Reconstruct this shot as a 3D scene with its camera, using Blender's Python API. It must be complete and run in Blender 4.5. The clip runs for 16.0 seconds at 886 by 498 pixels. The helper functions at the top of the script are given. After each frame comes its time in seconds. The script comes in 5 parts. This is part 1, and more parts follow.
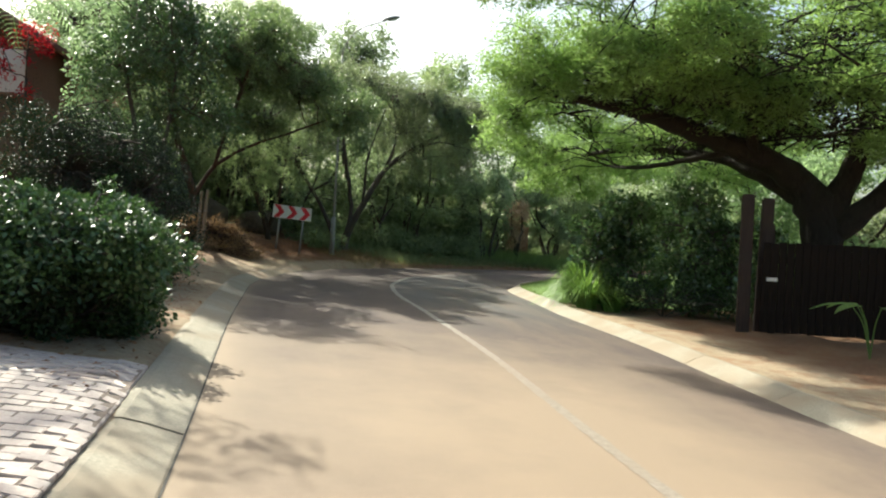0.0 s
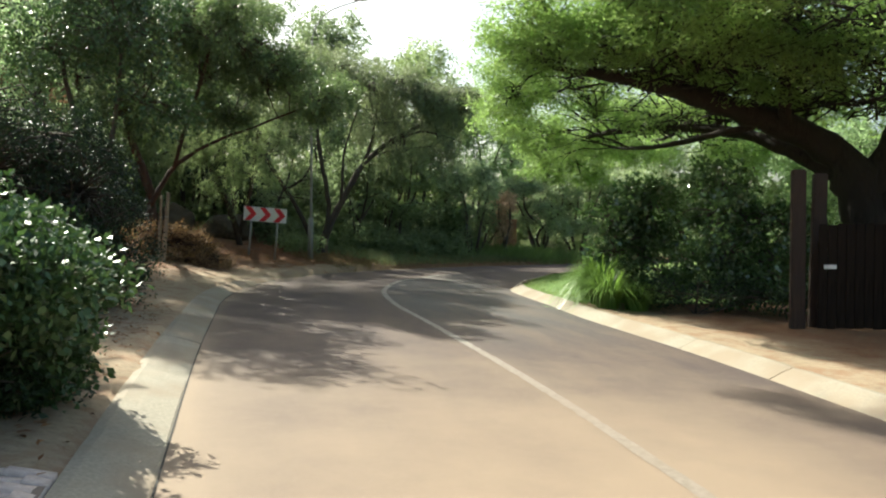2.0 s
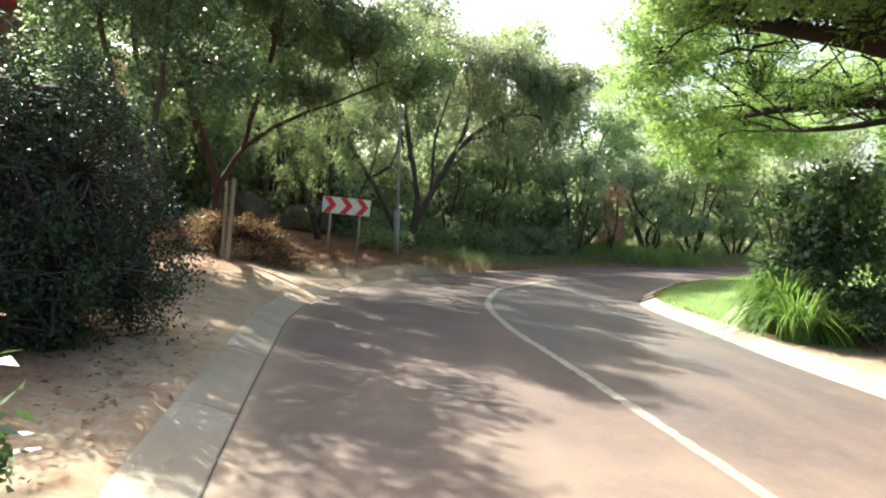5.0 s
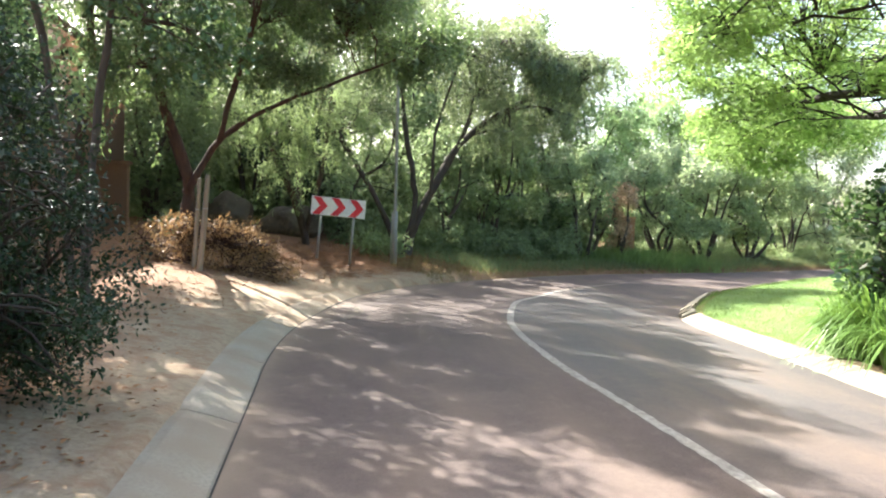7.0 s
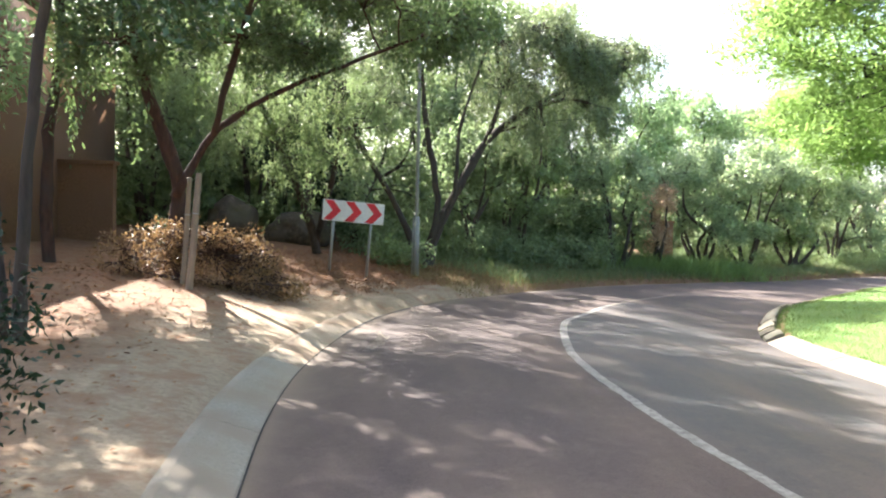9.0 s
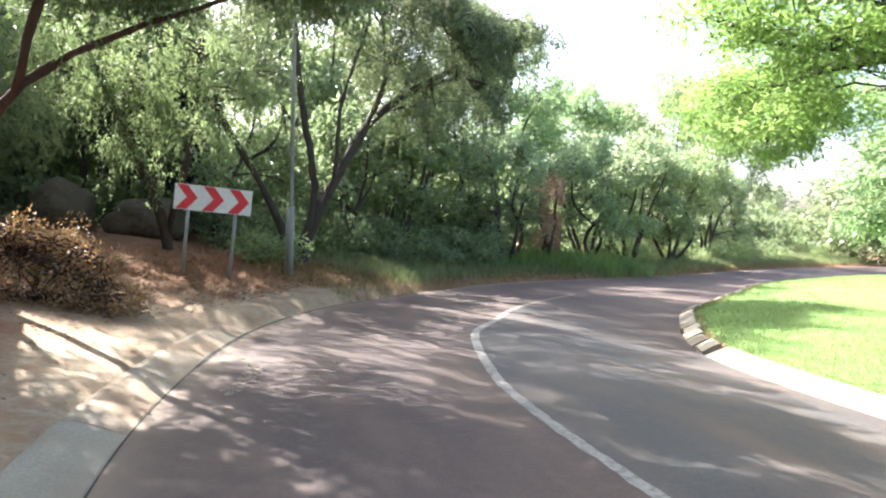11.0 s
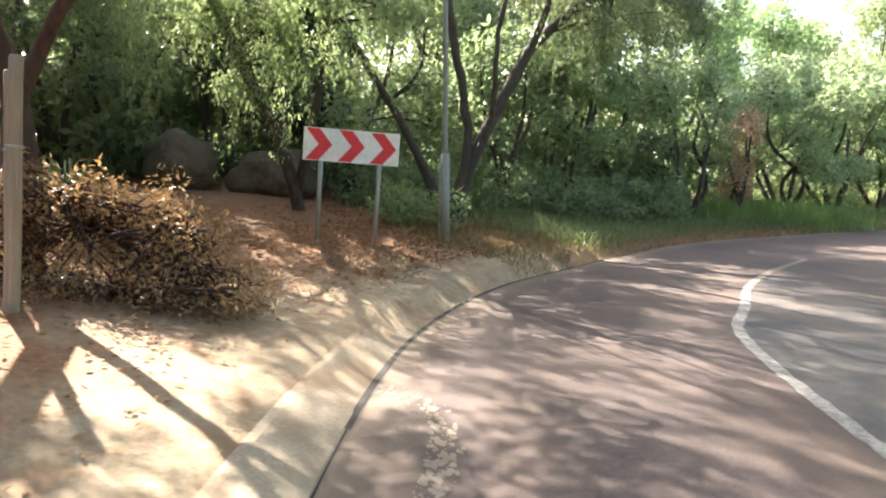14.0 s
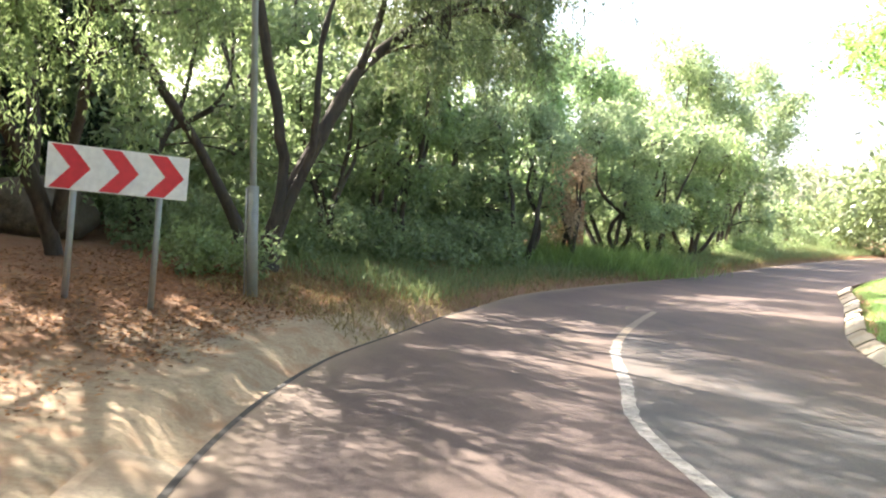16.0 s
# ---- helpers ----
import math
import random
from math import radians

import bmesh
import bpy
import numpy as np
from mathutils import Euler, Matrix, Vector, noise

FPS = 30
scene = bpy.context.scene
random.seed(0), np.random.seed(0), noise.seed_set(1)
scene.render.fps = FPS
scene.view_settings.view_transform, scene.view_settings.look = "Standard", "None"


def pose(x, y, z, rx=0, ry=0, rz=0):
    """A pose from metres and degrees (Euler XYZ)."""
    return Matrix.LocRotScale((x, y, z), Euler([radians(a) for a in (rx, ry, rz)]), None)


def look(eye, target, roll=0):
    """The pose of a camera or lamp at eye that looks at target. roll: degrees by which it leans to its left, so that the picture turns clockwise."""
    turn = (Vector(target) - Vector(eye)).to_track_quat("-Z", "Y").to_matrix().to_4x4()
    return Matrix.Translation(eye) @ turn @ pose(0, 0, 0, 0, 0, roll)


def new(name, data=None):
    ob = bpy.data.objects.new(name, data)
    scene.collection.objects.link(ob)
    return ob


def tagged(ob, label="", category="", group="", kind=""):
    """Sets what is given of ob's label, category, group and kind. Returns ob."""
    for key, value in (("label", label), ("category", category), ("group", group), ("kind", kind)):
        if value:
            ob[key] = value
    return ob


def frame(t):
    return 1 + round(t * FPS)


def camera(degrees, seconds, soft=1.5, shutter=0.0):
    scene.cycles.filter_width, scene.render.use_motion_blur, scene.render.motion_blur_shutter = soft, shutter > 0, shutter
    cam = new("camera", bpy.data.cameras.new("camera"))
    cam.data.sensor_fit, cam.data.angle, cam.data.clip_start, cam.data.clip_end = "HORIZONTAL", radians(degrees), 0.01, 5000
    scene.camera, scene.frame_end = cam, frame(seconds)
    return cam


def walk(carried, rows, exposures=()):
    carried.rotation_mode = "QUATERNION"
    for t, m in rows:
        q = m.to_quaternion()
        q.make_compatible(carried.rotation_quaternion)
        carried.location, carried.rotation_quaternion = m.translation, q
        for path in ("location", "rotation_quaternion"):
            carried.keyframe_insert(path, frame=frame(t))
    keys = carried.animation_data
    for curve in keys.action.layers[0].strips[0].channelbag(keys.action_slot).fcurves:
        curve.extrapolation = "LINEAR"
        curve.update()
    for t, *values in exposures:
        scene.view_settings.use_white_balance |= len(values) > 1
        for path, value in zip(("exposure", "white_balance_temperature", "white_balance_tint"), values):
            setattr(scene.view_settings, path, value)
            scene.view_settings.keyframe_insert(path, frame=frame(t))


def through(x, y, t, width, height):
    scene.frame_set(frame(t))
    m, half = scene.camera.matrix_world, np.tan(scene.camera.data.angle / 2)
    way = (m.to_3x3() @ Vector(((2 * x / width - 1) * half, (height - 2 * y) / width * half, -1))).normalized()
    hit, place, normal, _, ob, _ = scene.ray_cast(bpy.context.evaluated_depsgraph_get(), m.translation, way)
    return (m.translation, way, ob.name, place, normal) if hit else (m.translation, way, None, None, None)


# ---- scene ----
cam = camera(63.0, 16.0, 2.1)
METRES, EYE, TILT, LEAN, TURN = 18.293, 1.5, 0.0, 4.0, -10.1
ROWS = [
    (0.0, -0.0027, 0.0000, -0.0046, -0.31, -0.70, -7.05),
    (0.5, -0.0101, 0.0289, -0.0015, -0.61, -0.27, -4.43),
    (1.0, -0.0206, 0.0592, -0.0005, -1.52, 0.17, -4.20),
    (1.5, -0.0260, 0.0888, -0.0015, -2.87, 0.61, -3.81),
    (2.0, -0.0326, 0.1192, -0.0041, -2.50, -0.88, -4.44),
    (2.5, -0.0386, 0.1474, -0.0039, -1.68, -2.30, -3.93),
    (3.0, -0.0440, 0.1787, -0.0031, -1.55, -2.88, -5.09),
    (3.5, -0.0506, 0.2095, -0.0014, 0.88, -3.61, -5.37),
    (4.0, -0.0549, 0.2406, 0.0003, 3.48, -2.81, -4.94),
    (6.5, -0.0928, 0.3954, 0.0003, 3.50, -1.79, -6.18),
    (7.0, -0.1010, 0.4252, 0.0007, 2.71, -1.83, -5.47),
    (7.5, -0.1059, 0.4534, 0.0006, 2.67, -1.24, -5.23),
    (8.0, -0.1141, 0.4842, -0.0003, 3.82, -1.42, -5.11),
    (10.5, -0.1496, 0.6392, 0.0001, -1.40, -1.35, -5.11),
    (11.0, -0.1518, 0.6711, 0.0006, -6.94, -1.21, -5.50),
    (11.5, -0.1575, 0.7041, 0.0004, -8.96, -1.13, -6.29),
    (12.0, -0.1630, 0.7365, -0.0013, -7.71, -2.52, -7.41),
    (12.5, -0.1713, 0.7695, -0.0027, -1.32, -4.26, -8.11),
    (13.0, -0.1794, 0.8008, -0.0026, 0.10, -5.73, -6.54),
    (13.5, -0.1901, 0.8298, -0.0025, 2.07, -6.20, -5.98),
    (14.0, -0.1955, 0.8561, -0.0034, 2.73, -5.93, -4.10),
    (14.5, -0.1952, 0.8850, -0.0031, 0.31, -5.35, -4.10),
    (15.0, -0.1961, 0.9163, -0.0008, -2.76, -5.57, -5.13),
    (15.5, -0.1935, 0.9466, 0.0008, -6.58, -2.73, -5.32),
    (16.0, -0.1931, 0.9755, -0.0028, -11.39, -1.61, -5.21),
]
walk(cam, [(t, pose(0, 0, EYE, TILT, LEAN, TURN) @ pose(METRES * x, METRES * y, METRES * z, 90 + pitch, roll, yaw)) for t, x, y, z, yaw, pitch, roll in ROWS],
     [(0.0, 1.17, 6400, -1), (3.4, 1.36, 6450, 1), (4.0, 1.62, 6500, 3), (6.5, 2.47, 6250, 8), (8.0, 2.55, 6150, 9), (11.0, 2.6, 5980, 12), (13.0, 2.66, 6420, 11), (16.0, 2.9, 6620, 11)])

# ---- world, sun ----
SUN_AZ = Vector((-0.475, 0.88, 0)).normalized()
SUN_EL = radians(42)
world = bpy.data.worlds.new("world")
scene.world = world
world.use_nodes = True
wn = world.node_tree.nodes
sky = wn.new("ShaderNodeTexSky")
sky.sky_type = "NISHITA"
sky.sun_disc = False
sky.sun_elevation = SUN_EL
sky.sun_rotation = math.atan2(SUN_AZ.x, SUN_AZ.y)
sky.air_density, sky.dust_density, sky.ozone_density = 1.0, 5.0, 0.6
wn["Background"].inputs["Strength"].default_value = 0.11
world.node_tree.links.new(sky.outputs[0], wn["Background"].inputs[0])
sun = new("sun", bpy.data.lights.new("sun", "SUN"))
sun.data.energy, sun.data.angle, sun.data.color = 5.0, radians(0.55), (1.0, 0.93, 0.82)
to_sun = SUN_AZ * math.cos(SUN_EL) + Vector((0, 0, math.sin(SUN_EL)))
sun.matrix_world = look(to_sun * 60, (0, 0, 0))


# ---- materials ----
def material(name):
    m = bpy.data.materials.new(name)
    m.use_nodes = True
    return m, m.node_tree.nodes, m.node_tree.links, m.node_tree.nodes["Principled BSDF"]


def noise_tex(nodes, links, scale, detail=4.0, rough=0.55, stretch=None):
    c = nodes.new("ShaderNodeTexCoord")
    n = nodes.new("ShaderNodeTexNoise")
    n.inputs["Scale"].default_value, n.inputs["Detail"].default_value, n.inputs["Roughness"].default_value = scale, detail, rough
    if stretch:
        mp = nodes.new("ShaderNodeMapping")
        mp.inputs["Scale"].default_value = stretch
        links.new(c.outputs["Object"], mp.inputs[0])
        links.new(mp.outputs[0], n.inputs["Vector"])
    else:
        links.new(c.outputs["Object"], n.inputs["Vector"])
    return n.outputs["Fac"]


def ramp(nodes, links, fac, stops):
    r = nodes.new("ShaderNodeValToRGB")
    while len(r.color_ramp.elements) < len(stops):
        r.color_ramp.elements.new(0.5)
    for e, (p, c) in zip(r.color_ramp.elements, stops):
        e.position, e.color = p, (*c, 1)
    links.new(fac, r.inputs[0])
    return r.outputs[0]


def mix(nodes, links, fac, a, b, kind="MIX"):
    m = nodes.new("ShaderNodeMix")
    m.data_type, m.blend_type = "RGBA", kind
    for slot, v in ((0, fac), (6, a), (7, b)):
        if isinstance(v, (int, float)):
            m.inputs[slot].default_value = v
        elif isinstance(v, tuple):
            m.inputs[slot].default_value = (*v, 1)
        else:
            links.new(v, m.inputs[slot])
    return m.outputs[2]


def bump(nodes, links, bsdf, height, strength=0.4, distance=0.02):
    b = nodes.new("ShaderNodeBump")
    b.inputs["Strength"].default_value, b.inputs["Distance"].default_value = strength, distance
    links.new(height, b.inputs["Height"])
    links.new(b.outputs[0], bsdf.inputs["Normal"])


def two_scale(name, dark, light, fine, coarse, tint=None, rough=0.85, relief=0.4, distance=0.02, stretch=None):
    """A matt surface with grain and larger stains."""
    m, n, l, b = material(name)
    f = noise_tex(n, l, fine, 5, 0.65, stretch)
    c = noise_tex(n, l, coarse, 3, 0.5)
    col = ramp(n, l, f, [(0.3, dark), (0.7, light)])
    if tint:
        col = mix(n, l, ramp(n, l, c, [(0.42, (0, 0, 0)), (0.62, (1, 1, 1))]), col, tint)
    l.new(col, b.inputs["Base Color"])
    b.inputs["Roughness"].default_value = rough
    bump(n, l, b, f, relief, distance)
    return m


def leaf_material(name, dark, light, through, share=0.4, rough=0.42, gloss=0.5):
    m, n, l, b = material(name)
    g = n.new("ShaderNodeNewGeometry")
    col = ramp(n, l, g.outputs["Random Per Island"], [(0.0, dark), (0.75, light), (1.0, tuple(min(1, c * 1.25) for c in light))])
    big = noise_tex(n, l, 0.9, 2)
    col = mix(n, l, ramp(n, l, big, [(0.35, (0, 0, 0)), (0.65, (1, 1, 1))]), col, mix(n, l, 0.35, col, through), "MIX")
    l.new(col, b.inputs["Base Color"])
    b.inputs["Roughness"].default_value = rough
    b.inputs["Specular IOR Level"].default_value = gloss
    t = n.new("ShaderNodeBsdfTranslucent")
    tc = ramp(n, l, g.outputs["Random Per Island"], [(0.0, tuple(c * 0.6 for c in through)), (1.0, through)])
    l.new(tc, t.inputs[0])
    s = n.new("ShaderNodeMixShader")
    s.inputs[0].default_value = share
    l.new(b.outputs[0], s.inputs[1])
    l.new(t.outputs[0], s.inputs[2])
    l.new(s.outputs[0], n["Material Output"].inputs[0])
    return m


LEAF_PEPPER = leaf_material("pepper_leaf", (0.058, 0.095, 0.045), (0.145, 0.215, 0.098), (0.42, 0.54, 0.23), 0.46, 0.42, 0.5)
LEAF_GLOSSY = leaf_material("glossy_leaf", (0.018, 0.036, 0.015), (0.065, 0.115, 0.05), (0.10, 0.19, 0.05), 0.16, 0.4, 0.5)
LEAF_BROAD = leaf_material("broad_shiny_leaf", (0.028, 0.05, 0.026), (0.085, 0.13, 0.07), (0.2, 0.34, 0.10), 0.3, 0.22, 1.0)
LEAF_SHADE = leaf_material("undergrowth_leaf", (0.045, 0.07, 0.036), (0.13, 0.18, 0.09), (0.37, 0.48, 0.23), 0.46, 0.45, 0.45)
LEAF_OLIVE = leaf_material("olive_hanging_leaf", (0.042, 0.06, 0.034), (0.12, 0.15, 0.082), (0.34, 0.42, 0.19), 0.38, 0.4, 0.6)
# grey-green, darkened so the forked crown's self-shade is in the leaf colour
LEAF_WILD = leaf_material("shaded_grey_green_leaf", (0.026, 0.044, 0.024), (0.075, 0.108, 0.056), (0.28, 0.40, 0.14), 0.34, 0.42, 0.5)
LEAF_PALE = leaf_material("pale_dry_leaf", (0.32, 0.22, 0.14), (0.62, 0.47, 0.33), (0.66, 0.47, 0.30), 0.45, 0.7, 0.2)
LEAF_BRIGHT = leaf_material("bright_leaf", (0.085, 0.14, 0.060), (0.17, 0.26, 0.11), (0.42, 0.58, 0.28), 0.48, 0.5, 0.35)
LEAF_ACACIA = leaf_material("acacia_leaf", (0.055, 0.10, 0.036), (0.12, 0.195, 0.07), (0.46, 0.68, 0.19), 0.40, 0.5, 0.3)
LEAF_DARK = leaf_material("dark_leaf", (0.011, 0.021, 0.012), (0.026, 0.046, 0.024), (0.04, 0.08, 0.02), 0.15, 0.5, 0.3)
LEAF_SAGE = leaf_material("sage_leaf", (0.085, 0.14, 0.058), (0.21, 0.285, 0.14), (0.50, 0.61, 0.32), 0.48, 0.38, 0.5)
LEAF_BROWN = leaf_material("dry_leaf", (0.085, 0.05, 0.028), (0.32, 0.21, 0.115), (0.40, 0.24, 0.10), 0.32, 0.5, 0.4)
LEAF_LITTER = leaf_material("leaf_litter", (0.12, 0.045, 0.018), (0.36, 0.18, 0.08), (0.2, 0.1, 0.04), 0.1, 0.8, 0.2)
LEAF_RED = leaf_material("red_bract", (0.30, 0.015, 0.02), (0.55, 0.03, 0.04), (0.7, 0.04, 0.05), 0.35, 0.6, 0.2)
BLADE = leaf_material("grass_blade", (0.065, 0.095, 0.04), (0.16, 0.205, 0.095), (0.30, 0.38, 0.16), 0.4, 0.5, 0.3)
BLADE_STRAP = leaf_material("strap_blade", (0.06, 0.12, 0.03), (0.13, 0.23, 0.06), (0.26, 0.42, 0.08), 0.4, 0.4, 0.4)
BLADE_DRY = leaf_material("dry_grass_blade", (0.14, 0.11, 0.05), (0.30, 0.24, 0.12), (0.36, 0.29, 0.12), 0.3, 0.7, 0.2)
BLADE_LAWN = leaf_material("lawn_blade", (0.11, 0.165, 0.052), (0.21, 0.30, 0.10), (0.35, 0.48, 0.15), 0.38, 0.6, 0.25)

CONCRETE_SANDY = two_scale("sandy_concrete", (0.21, 0.165, 0.115), (0.34, 0.275, 0.195), 30, 1.6, (0.25, 0.17, 0.105), 0.9, 0.3, 0.008)
BARK = two_scale("dark_bark", (0.028, 0.02, 0.015), (0.10, 0.075, 0.055), 14, 2, (0.06, 0.05, 0.04), 0.9, 0.9, 0.03, (1, 1, 0.25))
BARK_BLACK = two_scale("thorn_tree_bark", (0.012, 0.009, 0.007), (0.042, 0.032, 0.024), 16, 2.5, (0.03, 0.024, 0.018), 0.95, 1.0, 0.04, (1, 1, 0.3))
BARK_RED = two_scale("red_brown_bark", (0.03, 0.014, 0.010), (0.105, 0.052, 0.034), 14, 2, (0.055, 0.036, 0.028), 0.9, 0.9, 0.03, (1, 1, 0.25))
CONCRETE = two_scale("kerb_concrete", (0.205, 0.18, 0.138), (0.33, 0.295, 0.23), 45, 1.3, (0.24, 0.19, 0.135), 0.85, 0.3, 0.008)
WOOD = two_scale("weathered_post_wood", (0.16, 0.12, 0.085), (0.36, 0.29, 0.21), 30, 3, (0.25, 0.19, 0.13), 0.8, 0.4, 0.008, (1, 1, 0.08))
WOOD_DARK = two_scale("dark_stained_wood", (0.012, 0.009, 0.007), (0.032, 0.022, 0.016), 25, 2, (0.02, 0.015, 0.012), 0.9, 0.5, 0.008, (1, 1, 0.08))
WOOD_BROWN = two_scale("sleeper_wood", (0.026, 0.015, 0.010), (0.065, 0.037, 0.025), 25, 2, (0.04, 0.026, 0.02), 0.8, 0.5, 0.008, (1, 1, 0.08))
STONE = two_scale("boulder_stone", (0.05, 0.038, 0.024), (0.14, 0.105, 0.068), 9, 1.4, (0.10, 0.08, 0.055), 0.9, 0.8, 0.04)
BRICK = two_scale("house_brick", (0.14, 0.075, 0.042), (0.26, 0.145, 0.085), 25, 1.2, (0.19, 0.11, 0.07), 0.9, 0.4, 0.01)
BRICK_ORANGE = two_scale("orange_brick", (0.30, 0.13, 0.06), (0.48, 0.24, 0.12), 25, 1.5, (0.36, 0.19, 0.10), 0.9, 0.4, 0.01)
PLASTER = two_scale("white_plaster", (0.62, 0.58, 0.52), (0.8, 0.77, 0.7), 30, 1.0, (0.66, 0.6, 0.52), 0.85, 0.2, 0.005)
ROOF = two_scale("roof_tile_clay", (0.12, 0.06, 0.04), (0.24, 0.12, 0.08), 20, 1.5, (0.14, 0.09, 0.07), 0.85, 0.4, 0.02)
PAVER = two_scale("paver_clay", (0.40, 0.33, 0.30), (0.58, 0.51, 0.47), 30, 2.0, (0.40, 0.31, 0.27), 0.85, 0.3, 0.006)


WOOD_DARK.node_tree.nodes["Principled BSDF"].inputs["Specular IOR Level"].default_value = 0.1


def ground_material():
    """Red soil under the trees, pale sand along the kerb where the edge distance is small."""
    m, n, l, b = material("soil_and_sand")
    fine = noise_tex(n, l, 18, 6, 0.7)
    coarse = noise_tex(n, l, 0.8, 4, 0.6)
    mid = noise_tex(n, l, 3.5, 4, 0.6)
    soil = ramp(n, l, fine, [(0.3, (0.10, 0.044, 0.020)), (0.7, (0.25, 0.118, 0.055))])
    soil = mix(n, l, ramp(n, l, mid, [(0.45, (0, 0, 0)), (0.65, (1, 1, 1))]), soil, (0.19, 0.11, 0.058))
    sand = ramp(n, l, fine, [(0.3, (0.22, 0.16, 0.10)), (0.7, (0.38, 0.295, 0.195))])
    sand = mix(n, l, ramp(n, l, mid, [(0.47, (0, 0, 0)), (0.66, (1, 1, 1))]), sand, (0.25, 0.15, 0.085))
    lumps = noise_tex(n, l, 9, 5, 0.65)
    sand = mix(n, l, ramp(n, l, lumps, [(0.56, (0, 0, 0)), (0.68, (0.7, 0.7, 0.7))]), sand, (0.20, 0.13, 0.08))
    a = n.new("ShaderNodeAttribute")
    a.attribute_name = "sandy"
    add = n.new("ShaderNodeMath")
    add.operation = "MULTIPLY_ADD"
    l.new(coarse, add.inputs[0])
    add.inputs[1].default_value = 0.9
    l.new(a.outputs["Fac"], add.inputs[2])
    col = mix(n, l, ramp(n, l, add.outputs[0], [(0.72, (0, 0, 0)), (0.98, (1, 1, 1))]), soil, sand)
    l.new(col, b.inputs["Base Color"])
    b.inputs["Roughness"].default_value = 0.95
    bump(n, l, b, fine, 0.6, 0.03)
    return m


def road_material():
    m, n, l, b = material("dusty_asphalt")
    grit = noise_tex(n, l, 90, 4, 0.7)
    dust = noise_tex(n, l, 0.55, 4, 0.6)
    streak = noise_tex(n, l, 1.6, 3, 0.5, (1, 0.25, 1))
    col = ramp(n, l, grit, [(0.3, (0.052, 0.037, 0.034)), (0.7, (0.110, 0.078, 0.069))])
    # the lane inside the bend was laid later, in a greyer mix
    g = n.new("ShaderNodeAttribute")
    g.attribute_name = "grey_lane"
    col = mix(n, l, g.outputs["Fac"], col, ramp(n, l, grit, [(0.3, (0.045, 0.044, 0.045)), (0.7, (0.096, 0.093, 0.093))]))
    chips = noise_tex(n, l, 34, 3, 0.8)
    col = mix(n, l, 0.75, col, ramp(n, l, chips, [(0.32, (0.62, 0.62, 0.62)), (0.55, (1, 1, 1)), (0.72, (1.0, 1.0, 1.0))]), "MULTIPLY")
    mott = noise_tex(n, l, 7, 5, 0.7)
    col = mix(n, l, ramp(n, l, mott, [(0.50, (0, 0, 0)), (0.78, (0.55, 0.55, 0.55))]), col, (0.135, 0.10, 0.08))
    col = mix(n, l, ramp(n, l, streak, [(0.42, (0, 0, 0)), (0.8, (0.5, 0.5, 0.5))]), col, (0.17, 0.118, 0.085))
    a = n.new("ShaderNodeAttribute")
    a.attribute_name = "sandy"
    add = n.new("ShaderNodeMath")
    add.operation = "MULTIPLY_ADD"
    l.new(dust, add.inputs[0])
    add.inputs[1].default_value = 0.7
    l.new(a.outputs["Fac"], add.inputs[2])
    col = mix(n, l, ramp(n, l, add.outputs[0], [(0.4, (0, 0, 0)), (1.1, (0.8, 0.8, 0.8))]), col, (0.265, 0.197, 0.135))
    l.new(col, b.inputs["Base Color"])
    b.inputs["Roughness"].default_value = 0.8
    b.inputs["Specular IOR Level"].default_value = 0.35
    bump(n, l, b, grit, 0.35, 0.006)
    return m


def line_material():
    """Old road paint: cracked, and dusted over where the attribute says so."""
    m, n, l, b = material("worn_line_paint")
    fine = noise_tex(n, l, 16, 6, 0.7)
    coarse = noise_tex(n, l, 1.6, 3)
    col = ramp(n, l, fine, [(0.32, (0.12, 0.105, 0.092)), (0.66, (0.31, 0.29, 0.265))])
    a = n.new("ShaderNodeAttribute")
    a.attribute_name = "sandy"
    add = n.new("ShaderNodeMath")
    add.operation = "MULTIPLY_ADD"
    l.new(coarse, add.inputs[0])
    add.inputs[1].default_value = 0.5
    l.new(a.outputs["Fac"], add.inputs[2])
    col = mix(n, l, ramp(n, l, add.outputs[0], [(0.3, (0, 0, 0)), (1.0, (0.9, 0.9, 0.9))]), col, (0.205, 0.155, 0.11))
    l.new(col, b.inputs["Base Color"])
    b.inputs["Roughness"].default_value = 0.8
    bump(n, l, b, fine, 0.25, 0.004)
    return m


def plain(name, colour, rough=0.5, metal=0.0):
    m, n, l, b = material(name)
    f = noise_tex(n, l, 12, 4)
    l.new(ramp(n, l, f, [(0.3, tuple(c * 0.82 for c in colour)), (0.7, colour)]), b.inputs["Base Color"])
    b.inputs["Roughness"].default_value, b.inputs["Metallic"].default_value = rough, metal
    return m


GROUND, ROAD = ground_material(), road_material()
GALV = plain("galvanised_steel", (0.36, 0.36, 0.34), 0.5, 0.5)
POLE_GREY = plain("weathered_pole_steel", (0.28, 0.275, 0.24), 0.6, 0.15)
SIGN_WHITE = plain("sign_white", (0.88, 0.86, 0.82), 0.4)
SIGN_RED = plain("sign_red", (0.74, 0.02, 0.035), 0.4)
SIGN_GREY = plain("sign_grey_back", (0.3, 0.3, 0.3), 0.5, 0.4)
LINE_PAINT = line_material()
LAMP_GREY = plain("lamp_grey", (0.16, 0.16, 0.16), 0.5)
LAMP_GLASS = plain("lamp_bowl", (0.55, 0.55, 0.5), 0.2)
LAWN = two_scale("lawn_turf", (0.09, 0.145, 0.035), (0.16, 0.25, 0.06), 60, 1.2, (0.11, 0.20, 0.045), 0.9, 0.6, 0.02)
